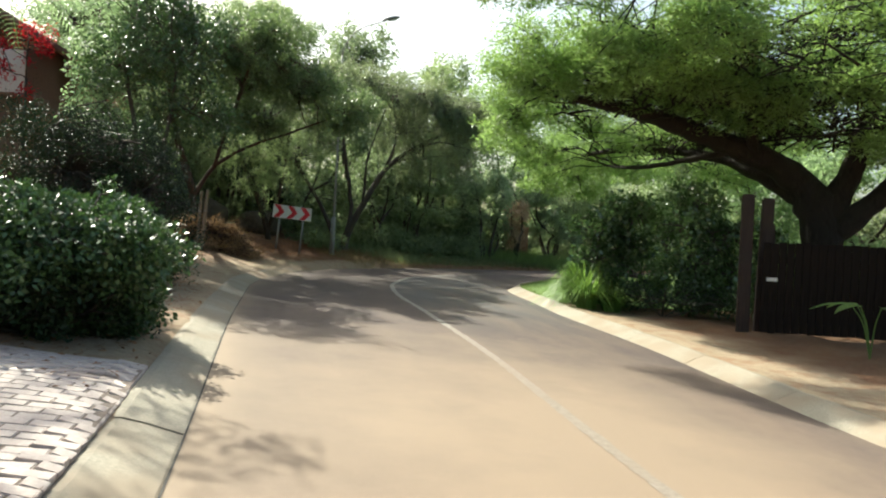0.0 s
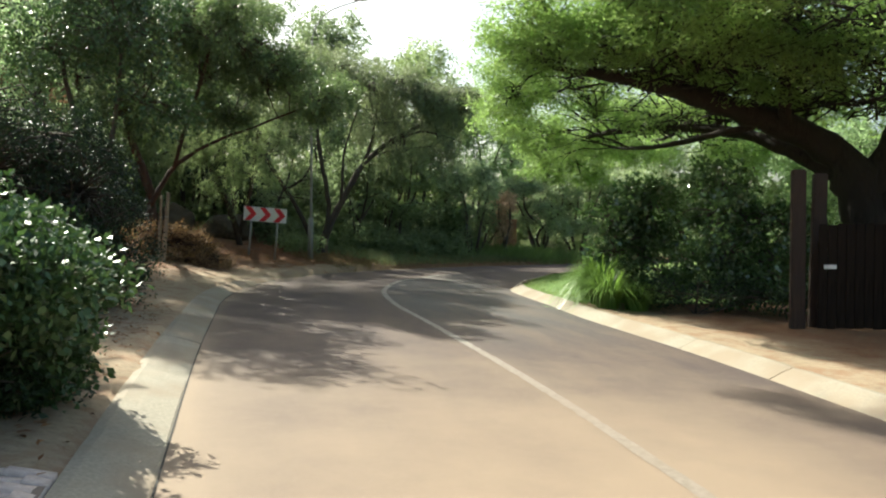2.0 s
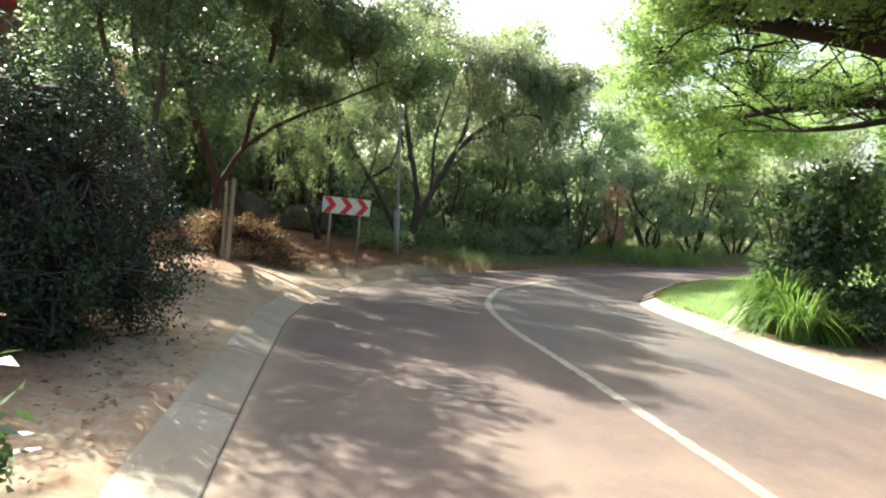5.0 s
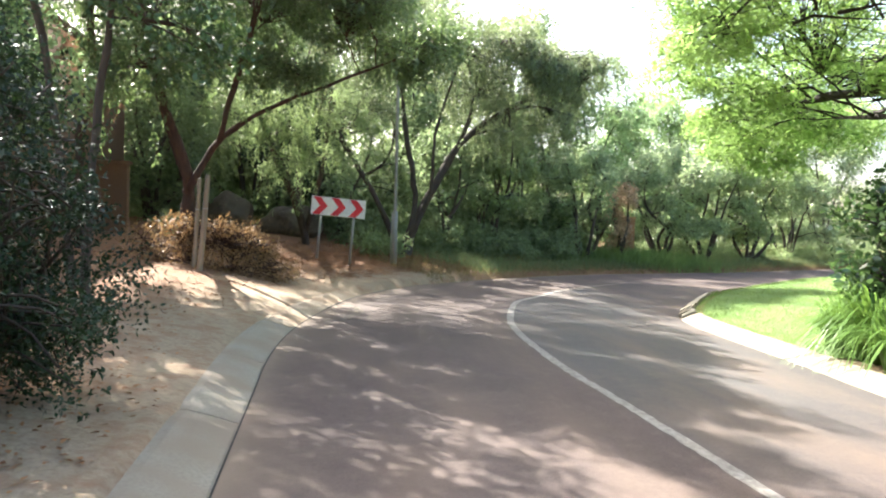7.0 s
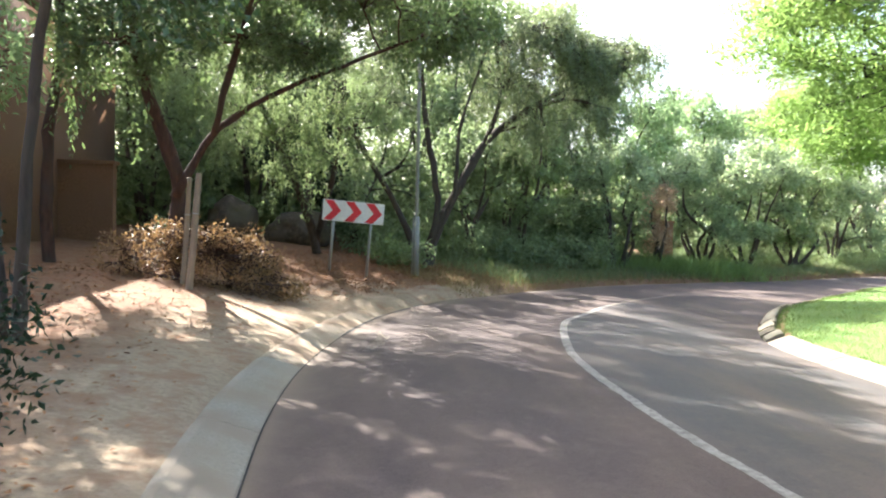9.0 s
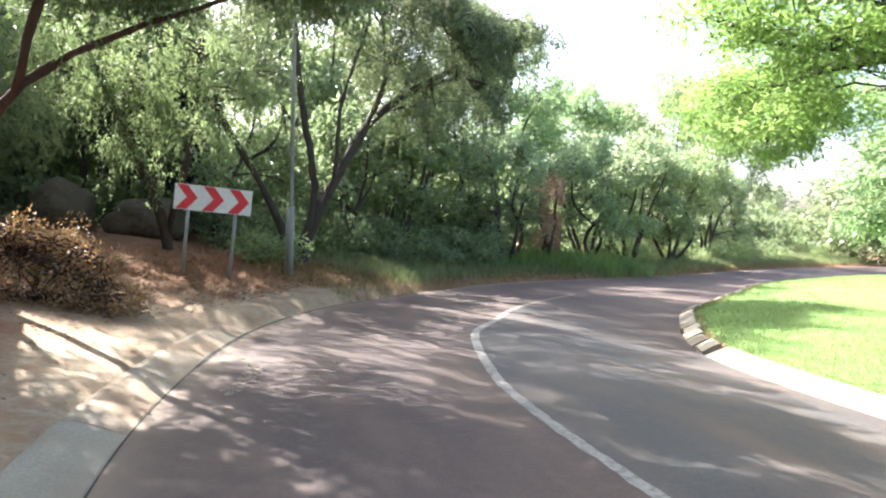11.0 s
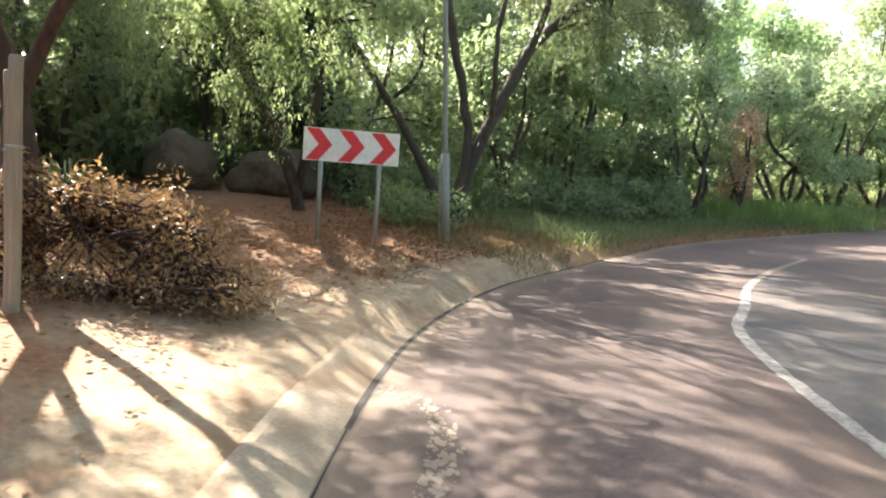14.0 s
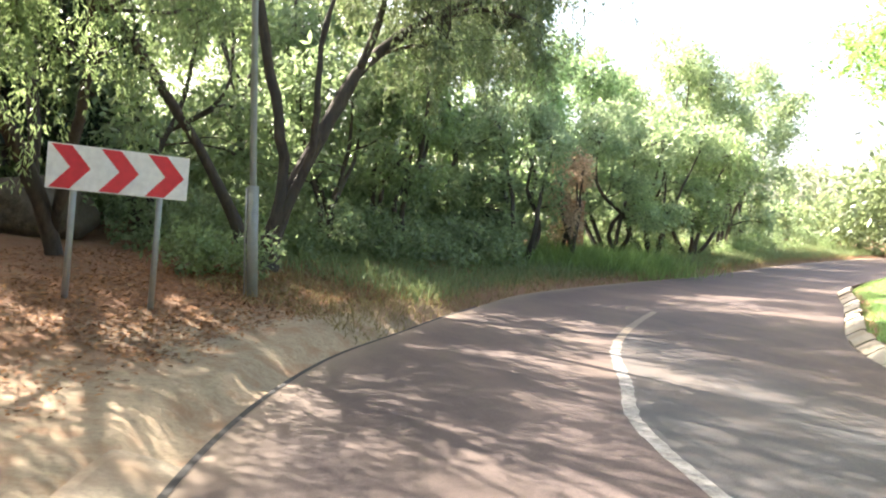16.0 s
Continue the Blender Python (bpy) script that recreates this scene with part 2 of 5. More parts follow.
TAR = plain("joint_tar", (0.03, 0.026, 0.022), 0.9)
DARK_MORTAR = plain("paver_bed", (0.20, 0.155, 0.125), 0.95)

# ---- plan: edges of the road ----
rng = np.random.default_rng(7)


def spline(pts, step=0.25):
    """A smooth line through the corners of a plan line, at even steps."""
    p = np.array(pts, float)
    q = np.vstack([2 * p[0] - p[1], p, 2 * p[-1] - p[-2]])
    out = []
    for i in range(len(p) - 1):
        a, b, c, d = q[i:i + 4]
        for u in np.linspace(0, 1, 24, endpoint=False):
            out.append(0.5 * (2 * b + (c - a) * u + (2 * a - 5 * b + 4 * c - d) * u * u + (3 * b - a - 3 * c + d) * u ** 3))
    out = np.array(out + [p[-1]])
    s = np.r_[0, np.cumsum(np.linalg.norm(np.diff(out, axis=0), axis=1))]
    t = np.linspace(0, s[-1], max(2, int(s[-1] / step)))
    return np.stack([np.interp(t, s, out[:, k]) for k in range(out.shape[1])], 1)


LEFT_EDGE = spline([(-0.4, -30), (-0.5, -8), (-0.6, 0), (-0.7, 3.7), (-1.05, 9.8), (-1.2, 13.8), (-1.25, 16), (-1.1, 18.2), (-0.6, 21), (0.1, 23.2), (1.2, 25.3), (2.6, 27.0), (4.7, 29.4), (7.4, 32), (12.5, 34.4), (15, 35.5), (24.2, 40.6), (36, 45.5), (70, 58)])
RIGHT_EDGE = spline([(5.1, -30), (5.1, -8), (5.1, 0), (5.15, 6.3), (5.4, 10.9), (5.36, 14.8), (5.5, 17), (5.68, 20.3), (6.4, 22.2), (7.6, 24.1), (8.8, 25.6), (12, 28.3), (15.5, 31.2), (22, 34.4), (36, 39), (70, 51)])
CENTRE_LINE = spline([(2.2, -8), (2.2, 4), (2.28, 9), (2.12, 13.8), (2.0, 16.2), (2.12, 18.9), (2.5, 20.8), (3.08, 22.7), (3.85, 23.95), (4.85, 25.55), (6.1, 27.0), (7.7, 28.5)], 0.1)


def normals(line):
    d = np.gradient(line, axis=0)
    d /= np.linalg.norm(d, axis=1)[:, None]
    return np.stack([-d[:, 1], d[:, 0]], 1)


LEFT_N, RIGHT_N = normals(LEFT_EDGE), -normals(RIGHT_EDGE)


def outside(line, nrm, x, y):
    """Signed distance of points from an edge line, positive off the road, and the nearest line index."""
    p = np.stack([np.ravel(x), np.ravel(y)], 1)
    best, idx = np.full(len(p), 1e9), np.zeros(len(p), int)
    for i in range(0, len(line), 64):
        d = ((p[:, None] - line[None, i:i + 64]) ** 2).sum(2)
        k = d.argmin(1)
        v = d[np.arange(len(p)), k]
        m = v < best
        best[m], idx[m] = v[m], k[m] + i
    side = np.sign(((p - line[idx]) * nrm[idx]).sum(1))
    return (np.sqrt(best) * side).reshape(np.shape(x)), idx.reshape(np.shape(x))


def road_z(x, y):
    x, y = np.clip(x, -3, 7), np.clip(y, -10, 28)
    return 0.045 - 0.078 * x + 0.0088 * y + 0.0021 * x * y


def smooth(t):
    t = np.clip(t, 0, 1)
    return t * t * (3 - 2 * t)


def ground_z(x, y):
    """Height of the ground: the road's bed, kerb shoulders, the bank on the outside of the bend, the lawn inside it."""
    x, y = np.asarray(x, float), np.asarray(y, float)
    dl, _ = outside(LEFT_EDGE, LEFT_N, x, y)
    dr, _ = outside(RIGHT_EDGE, RIGHT_N, x, y)
    steep = 0.25 + 0.75 * smooth((y - 9) / 10)
    steep = steep * (1 - 0.35 * smooth((x - 4) / 6))
    z = road_z(x, y) - 0.07
    z = z + np.where(dl > 0, 0.17 * smooth((dl - 0.22) / 0.26) + steep * (0.165 * np.clip(dl - 0.4, 0, 2.2) + 0.12 * np.clip(dl - 2.6, 0, 8)), 0)
    z = z + np.where(dr > 0, 0.16 * smooth((dr - 0.2) / 0.22) + 0.07 * np.clip(dr - 0.4, 0, 2.0) * smooth((y - 18) / 3), 0)
    lump = 0.025 * np.sin(x * 2.1 + 1.3 * np.sin(y * 1.1)) * np.sin(y * 1.7 + x * 0.6) * ((dl > 0.6) | (dr > 0.6))
    return z + lump


def gz(x, y):
    return float(ground_z(np.array([x]), np.array([y]))[0])


# ---- mesh helpers ----
def mesh(name, verts, faces, mat, smooth_faces=False):
    """A mesh from arrays; faces is an array of quads or a list of polygons."""
    me = bpy.data.meshes.new(name)
    verts = np.asarray(verts, np.float32)
    if isinstance(faces, np.ndarray):
        k = faces.shape[1]
        me.vertices.add(len(verts))
        me.vertices.foreach_set("co", verts.ravel())
        me.loops.add(faces.size)
        me.loops.foreach_set("vertex_index", faces.astype(np.int32).ravel())
        me.polygons.add(len(faces))
        me.polygons.foreach_set("loop_start", np.arange(0, faces.size, k, dtype=np.int32))
        me.update(calc_edges=True)
    else:
        me.from_pydata([tuple(v) for v in verts.tolist()], [], faces)
    if smooth_faces:
        me.polygons.foreach_set("use_smooth", np.ones(len(me.polygons), bool))
    me.materials.append(mat)
    return me


def thing(name, at, label, category, group="", kind=""):
    ob = new(name)
    ob.location = at
    ob.empty_display_size = 0.2
    return tagged(ob, label, category, group, kind)


def part(name, me, parent, label="", at=(0, 0, 0)):
    ob = new(name, me)
    ob.parent = parent
    ob.location = at
    if label:
        tagged(ob, label)
    return ob


def solid(name, me, label, category, group="", kind=""):
    return tagged(new(name, me), label, category, group, kind)


class Geo:
    """Gathers quads."""

    def __init__(self):
        self.v, self.f, self.n = [], [], 0

    def add(self, v, f):
        self.v.append(np.asarray(v, float))
        self.f.append(np.asarray(f, int) + self.n)
        self.n += len(v)
        return self

    def tube(self, pts, radii, sides=8):
        pts, radii = np.asarray(pts, float), np.asarray(radii, float)
        d = np.gradient(pts, axis=0)
        d /= np.linalg.norm(d, axis=1)[:, None] + 1e-9
        ref = np.array([1.0, 0, 0]) if abs(d[:, 0]).mean() < 0.7 else np.array([0, 0, 1.0])
        u = np.cross(d, ref)
        u /= np.linalg.norm(u, axis=1)[:, None] + 1e-9
        w = np.cross(d, u)
        a = np.linspace(0, 2 * np.pi, sides, endpoint=False)
        ring = pts[:, None] + radii[:, None, None] * (np.cos(a)[None, :, None] * u[:, None] + np.sin(a)[None, :, None] * w[:, None])
        v = ring.reshape(-1, 3)
        f = []
        for i in range(len(pts) - 1):
            for j in range(sides):
                k = (j + 1) % sides
                f.append((i * sides + j, i * sides + k, (i + 1) * sides + k, (i + 1) * sides + j))
        for end, base in ((0, 0), (1, (len(pts) - 1) * sides)):
            for j in range(1, sides // 2):
                q = (base + j - 1, base + j, base + sides - 1 - j, base + (sides - j) % sides)
                f.append(q if end else q[::-1])
        return self.add(v, f)

    def box(self, lo, hi):
        (a, b, c), (d, e, g) = lo, hi
        v = [(a, b, c), (d, b, c), (d, e, c), (a, e, c), (a, b, g), (d, b, g), (d, e, g), (a, e, g)]
        return self.add(v, [(3, 2, 1, 0), (4, 5, 6, 7), (0, 1, 5, 4), (1, 2, 6, 5), (2, 3, 7, 6), (3, 0, 4, 7)])

    def mesh(self, name, mat, smooth_faces=False, shift=(0, 0, 0)):
        return mesh(name, np.vstack(self.v) - np.asarray(shift, float), np.vstack(self.f), mat, smooth_faces)


def bevelled(name, size, mat, edge=0.01, taper=1.0):
    """A box with rounded edges, its base at z = 0."""
    bm = bmesh.new()
    bmesh.ops.create_cube(bm, size=1)
    for v in bm.verts:
        k = taper if v.co.z > 0 else 1.0
        v.co = Vector((v.co.x * size[0] * k, v.co.y * size[1] * k, (v.co.z + 0.5) * size[2]))
    bmesh.ops.bevel(bm, geom=bm.edges[:], offset=edge, segments=2, affect="EDGES")
    me = bpy.data.meshes.new(name)
    bm.to_mesh(me)
    bm.free()
    me.materials.append(mat)
    return me


def leaves(centres, spread, per, length, width, droop=0.0, flat=0.0):
    """Leaf blades, each a folded rhombus, scattered round cluster centres. droop turns the tips down, flat lays them level."""
    c = np.repeat(np.asarray(centres, float), per, axis=0)
    n = len(c)
    off = rng.normal(size=(n, 3))
    off *= (rng.random((n, 1)) ** 0.45) / (np.linalg.norm(off, axis=1)[:, None] + 1e-9)
    base = c + off * np.asarray(spread, float)
    d = rng.normal(size=(n, 3)) + 0.7 * off
    d[:, 2] = d[:, 2] * (1 - flat) * (1 - 0.5 * droop) - 2.2 * droop
    d /= np.linalg.norm(d, axis=1)[:, None] + 1e-9
    up = rng.normal(size=(n, 3)) * (1 - 0.7 * flat) + np.array([0, 0, 0.6 + 1.6 * flat])
    s = np.cross(d, up)
    s /= np.linalg.norm(s, axis=1)[:, None] + 1e-9
    k = np.cross(s, d)
    ln = length * (0.6 + 0.8 * rng.random((n, 1)))
    wd = width * (0.6 + 0.8 * rng.random((n, 1)))
    v = np.stack([base, base + d * ln * 0.45 + s * wd * 0.5 + k * wd * 0.18, base + d * ln, base + d * ln * 0.45 - s * wd * 0.5 + k * wd * 0.18], 1)
    return v.reshape(-1, 3), np.arange(4 * n).reshape(-1, 4)


def blob_points(blobs, density, shell=0.55):
    """Cluster centres in ellipsoids, thicker towards the outside, with gaps."""
    out = []
    for cx, cy, cz, rx, ry, rz in blobs:
        k = max(4, int(density * (rx * ry * rz) ** (2 / 3)))
        d = rng.normal(size=(k, 3))
        d /= np.linalg.norm(d, axis=1)[:, None]
        r = shell + (1 - shell) * rng.random((k, 1))
        r *= 0.86 + 0.26 * np.sin(d[:, :1] * 4 + cx) * np.cos(d[:, 1:2] * 5 + cy)
        out.append(np.array([cx, cy, cz]) + d * r * np.array([rx, ry, rz]))
    return np.vstack(out)


def bend(a, b, sag=0.15, steps=7):
    """A crooked line between two points."""
    a, b = np.asarray(a, float), np.asarray(b, float)
    t = np.linspace(0, 1, steps)[:, None]
    w = rng.normal(size=3) * np.linalg.norm(b - a) * sag * 0.5
    w[2] = abs(w[2])
    wig = rng.normal(size=(steps, 3)) * np.linalg.norm(b - a) * 0.018
    wig[0] = wig[-1] = 0
    return a + (b - a) * t + w * np.sin(np.pi * t) + wig


def tree(name, base, stems, blobs, leaf, bark, label, density=26, per=110, size=(0.11, 0.04), spread=0.42, droop=0.0, flat=0.0, twigs=0.5, category="tree", group="", kind="", strands=0):
    """A tree or shrub: stems are lines of (x, y, z, radius); limbs run to each blob of the crown and twigs to its clumps."""
    x, y = base
    z = gz(x, y)
    root = thing(name, (x, y, z), label, category, group, kind)
    wood = Geo()
    joints = []
    for st in stems:
        st = np.array(st, float)
        line = spline(st, 0.3)
        line[:, :3] += rng.normal(size=(len(line), 3)) * 0.012
        line[:, 3] *= 1 + 0.09 * rng.normal(size=len(line))
        wood.tube(line[:, :3], line[:, 3], 10)
        joints.extend(line[len(line) // 3:])
    joints = np.array(joints)
    clumps = blob_points(blobs, density)
    for b in blobs:
        c = np.array(b[:3])
        j = joints[np.argmin(np.linalg.norm(joints[:, :3] - c, axis=1) + (joints[:, 2] > c[2]) * 1.0)]
        r0 = max(0.015, min(j[3] * 0.45, 0.042))
        limb = bend(j[:3], c)
        wood.tube(limb, np.linspace(r0, 0.02, len(limb)), 6)
        near = clumps[np.linalg.norm((clumps - c) / np.array(b[3:]), axis=1) < 1.25]
        for q in near[: int(len(near) * twigs)]:
            s = limb[rng.integers(3, len(limb))]
            tw = bend(s, q, 0.2, 4)
            wood.tube(tw, np.linspace(0.016, 0.006, 4), 4)
    part("trunk", wood.mesh("trunk", bark, True, (x, y, z)), root, "")
    v, f = leaves(clumps, (spread, spread, spread * (0.55 if flat else 1.0)), per, *size, droop, flat)
    if strands:
        # hanging sprays under the clumps
        tops = clumps[rng.integers(0, len(clumps), strands)] + rng.normal(size=(strands, 3)) * spread * 0.6
        hang = 0.5 + 0.9 * rng.random(strands)
        t = rng.random((strands, 34))
        sway = rng.normal(size=(strands, 1, 2)) * 0.12
        pts = np.repeat(tops[:, None], 34, axis=1)
        pts[:, :, 2] -= t * hang[:, None]
        pts[:, :, :2] += sway * t[:, :, None] ** 2
        v2, f2 = leaves(pts.reshape(-1, 3), 0.05, 1, *size, 0.85, 0)
        v, f = np.vstack([v, v2]), np.vstack([f, f2 + len(v)])
    part("crown", mesh("crown", v - np.array([x, y, z]), f, leaf), root, "")
    return root


# ---- ground ----
def sheet_axis(lo, hi, step, reach):
    inner = np.arange(lo, hi + 1e-6, step)
    g = step * np.cumsum(1.25 ** np.arange(1, 60))
    g = g[g < reach]
    return np.r_[lo - g[::-1], inner, hi + g]


gx, gy = np.meshgrid(sheet_axis(-10, 22, 0.22, 1800), sheet_axis(-4, 46, 0.22, 1800))
ground_h = ground_z(gx, gy)
gv = np.stack([gx.ravel(), gy.ravel(), ground_h.ravel()], 1)
rows_n, cols_n = gx.shape
gi = np.arange(rows_n * cols_n).reshape(rows_n, cols_n)
gf = np.stack([gi[:-1, :-1], gi[:-1, 1:], gi[1:, 1:], gi[1:, :-1]], -1).reshape(-1, 4)
ground_me = mesh("ground", gv, gf, GROUND, True)
dl_g, _ = outside(LEFT_EDGE, LEFT_N, gx, gy)
dr_g, _ = outside(RIGHT_EDGE, RIGHT_N, gx, gy)
sandy = np.where(dl_g > 0, 0.85 - 0.28 * dl_g, 0.0) * (1 - 0.75 * smooth((gx - 1) / 4))
sandy = np.where(dr_g > 0, np.maximum(sandy, (0.95 - 0.28 * dr_g) * (gy < 19)), sandy)
att = ground_me.attributes.new("sandy", "FLOAT", "POINT")
att.data.foreach_set("value", sandy.ravel().astype(np.float32))
solid("ground", ground_me, "reddish soil and pale sand beside the road, strewn with leaves", "ground", kind="structure")


def road():
    k = 64
    # match both edges by the road's progress round the bend
    l = LEFT_EDGE
    _, idx = outside(RIGHT_EDGE, RIGHT_N, l[:, 0], l[:, 1])
    idx = np.maximum.accumulate(idx)
    idx = np.convolve(np.pad(idx.astype(float), 20, mode="edge"), np.ones(41) / 41, "valid")
    r = np.stack([np.interp(idx, np.arange(len(RIGHT_EDGE)), RIGHT_EDGE[:, i]) for i in (0, 1)], 1)
    t = np.linspace(0, 1, k)
    p = l[:, None] * (1 - t)[None, :, None] + r[:, None] * t[None, :, None]
    z = road_z(p[..., 0], p[..., 1])
    v = np.concatenate([p, z[..., None]], -1).reshape(-1, 3)
    i = np.arange(len(l) * k).reshape(len(l), k)
    f = np.stack([i[:-1, :-1], i[:-1, 1:], i[1:, 1:], i[1:, :-1]], -1).reshape(-1, 4)
    me = mesh("road", v, f, ROAD, True)
    a = me.attributes.new("sandy", "FLOAT", "POINT")
    d_left = np.clip((t * 6.3)[None, :] * np.ones((len(l), 1)), 0, 7)
    dusty = 0.68 * (1 - smooth((p[..., 1] - 5) / 8)) * np.exp(-((d_left - 2.8) / 3.4) ** 2) + 0.5 * np.exp(-d_left / 0.25)
    a.data.foreach_set("value", dusty.ravel().astype(np.float32))
    dc, _ = outside(CENTRE_LINE, normals(CENTRE_LINE), p[..., 0], p[..., 1])
    grey = smooth((-dc + 0.08) / 0.16) * (0.1 + 0.85 * smooth((p[..., 1] - 10) / 7)) * (1 - smooth((p[..., 0] - 4.6) / 2.2))
    b = me.attributes.new("grey_lane", "FLOAT", "POINT")
    b.data.foreach_set("value", grey.ravel().astype(np.float32))
    return solid("road", me, "dusty red-brown asphalt road bending to one side", "road", kind="structure")


road()


def ribbon(line, offsets, heights, mat, name, z_of=road_z, taper_end=False):
    """A strip along a plan line with a cross-section of (offset, height)."""
    nrm = normals(line)
    v = []
    for p, q in zip(line, nrm):
        for o, h in zip(offsets, heights):
            a = p + q * o
            v.append((a[0], a[1], float(z_of(p[0], p[1])) + h))
    k = len(offsets)
    i = np.arange(len(line) * k).reshape(len(line), k)
    f = np.stack([i[:-1, 1:], i[:-1, :-1], i[1:, :-1], i[1:, 1:]], -1).reshape(-1, 4)
    return mesh(name, v, f, mat, True)


def painted_line():
    # worn patches break the paint's edges
    nrm = normals(CENTRE_LINE)
    w = 0.06 + 0.007 * rng.normal(size=len(CENTRE_LINE))
    w2 = 0.06 + 0.007 * rng.normal(size=len(CENTRE_LINE))
    l, r = CENTRE_LINE + nrm * w[:, None], CENTRE_LINE - nrm * w2[:, None]
    v = np.concatenate([np.stack([l, r], 1), road_z(np.stack([l, r], 1)[..., 0], np.stack([l, r], 1)[..., 1])[..., None] + 0.004], -1).reshape(-1, 3)
    i = np.arange(len(CENTRE_LINE) * 2).reshape(-1, 2)
    f = np.stack([i[:-1, 0], i[:-1, 1], i[1:, 1], i[1:, 0]], -1)
    me = mesh("centre_line", v, f, LINE_PAINT)
    dusty = 0.58 * (1 - smooth((v[:, 1] - 8) / 7)) + 0.85 * smooth((v[:, 1] - 25.2) / 1.2)
    me.attributes.new("sandy", "FLOAT", "POINT").data.foreach_set("value", dusty.astype(np.float32))
    solid("centre_line", me, "worn whitish painted line along the road", "road marking", kind="structure")


painted_line()


def paint_residue():
    """Flaked remains of an old mark beside the kerb."""
    line = spline([(-0.75, 20.95), (-0.5, 20.8), (-0.29, 20.45), (-0.27, 20.0), (-0.34, 19.5), (-0.52, 18.95)], 0.008)
    nrm = normals(line)
    v, f = [], []
    for p, q in zip(line, nrm):
        c = p + q * 0.045 * rng.normal()
        k = rng.integers(5, 8)
        r = 0.006 + 0.022 * rng.random() ** 2
        b = len(v)
        for j in range(k):
            a = 2 * np.pi * j / k
            e = c + np.array([math.cos(a), 1.6 * math.sin(a)]) * r * (0.6 + 0.7 * rng.random())
            v.append((e[0], e[1], float(road_z(e[0], e[1])) + 0.004))
        f.append(list(range(b, b + k)))
    me = mesh("paint_residue", v, f, LINE_PAINT)
    me.attributes.new("sandy", "FLOAT", "POINT").data.foreach_set("value", np.full(len(v), 0.6, np.float32))
    solid("paint_residue", me, "pale flaked remains of an old mark on the asphalt", "road marking", kind="structure")


paint_residue()


def kerb(name, line, side, width, high, piece, gap, label, jitter=0.002, mat=CONCRETE):
    """A kerb of cast pieces with joints; side is +1 to the left of the line."""
    nrm = normals(line) * side
    s = np.r_[0, np.cumsum(np.linalg.norm(np.diff(line, axis=0), axis=1))]
    root = thing(name, (line[0][0], line[0][1], 0), label, "kerb", kind="structure")
    start = 0.0
    while start < s[-1] - 0.3:
        ln = piece * (0.92 + 0.16 * rng.random())
        if s[-1] - start - ln < 0.6:
            ln = s[-1] - start
        t = np.linspace(start + gap / 2, start + ln - gap / 2, max(3, int(ln / 0.2)))
        c = np.stack([np.interp(t, s, line[:, i]) for i in (0, 1)], 1)
        q = np.stack([np.interp(t, s, nrm[:, i]) for i in (0, 1)], 1)
        prof = [(0.006, -0.10), (0.006, -0.008), (0.02, 0.004), (width * 0.55, high * 0.70), (width * 0.85, high), (width, high), (width + 0.01, high - 0.015), (width + 0.01, -0.10)]
        k = len(prof)
        dz, do = rng.normal() * jitter, rng.normal() * jitter
        v = []
        for j, (p, m_) in enumerate(zip(c, q)):
            inset = 0.012 if j in (0, len(c) - 1) else 0.0
            zz = float(road_z(p[0], p[1])) + dz
            for o, h in prof:
                a = p + m_ * (o + do)
                v.append((a[0] - line[0][0], a[1] - line[0][1], zz + h - (inset if h > 0 else 0)))
        f = []
        for j in range(len(c) - 1):
            for b in range(k):
                e = (b + 1) % k
                quad = (j * k + b, j * k + e, (j + 1) * k + e, (j + 1) * k + b)
                f.append(quad if side > 0 else quad[::-1])
        cap = list(range(k))
        f.append(cap[::-1] if side > 0 else cap)
        cap2 = [(len(c) - 1) * k + b for b in range(k)]
        f.append(cap2 if side > 0 else cap2[::-1])
        part("kerb_stone", mesh("kerb_stone", v, f, mat), root)
        start += ln
    return root


def between(line, y0, y1):
    return line[(line[:, 1] > y0) & (line[:, 1] < y1)]


SPLIT = int(np.argmax(LEFT_EDGE[:, 1] > 17.6))
kerb("kerb_outer_bend", between(LEFT_EDGE[: SPLIT + 1], -6, 30), 1, 0.44, 0.11, 2.1, 0.010, "pale sloping concrete kerb with dark joints along the road")
kerb("kerb_bank_foot", between(LEFT_EDGE[SPLIT:], 0, 22.6), 1, 0.44, 0.11, 2.6, 0.006, "sand-dusted concrete kerb at the foot of the bank", 0.003, CONCRETE_SANDY)
solid("edge_joint", ribbon(between(LEFT_EDGE, 20, 29.5), (-0.022, 0.03), (0.005, 0.005), TAR, "edge_joint"), "open dark joint where the road meets the bank", "joint", kind="structure")
solid("edge_joint", ribbon(between(LEFT_EDGE, -6, 20.2), (-0.007, 0.007), (0.004, 0.004), TAR, "edge_joint"), "thin dark joint between road and kerb", "joint", kind="structure")
kerb("kerb_inner_bend", between(RIGHT_EDGE, -6, 21.2), -1, 0.38, 0.13, 2.2, 0.008, "pale sloping concrete kerb stones beside the lawn and verge")
kerb("kerb_lawn_corner", between(RIGHT_EDGE, 21.25, 31), -1, 0.26, 0.12, 0.55, 0.03, "rough uneven kerb stones round the lawn corner", 0.018)

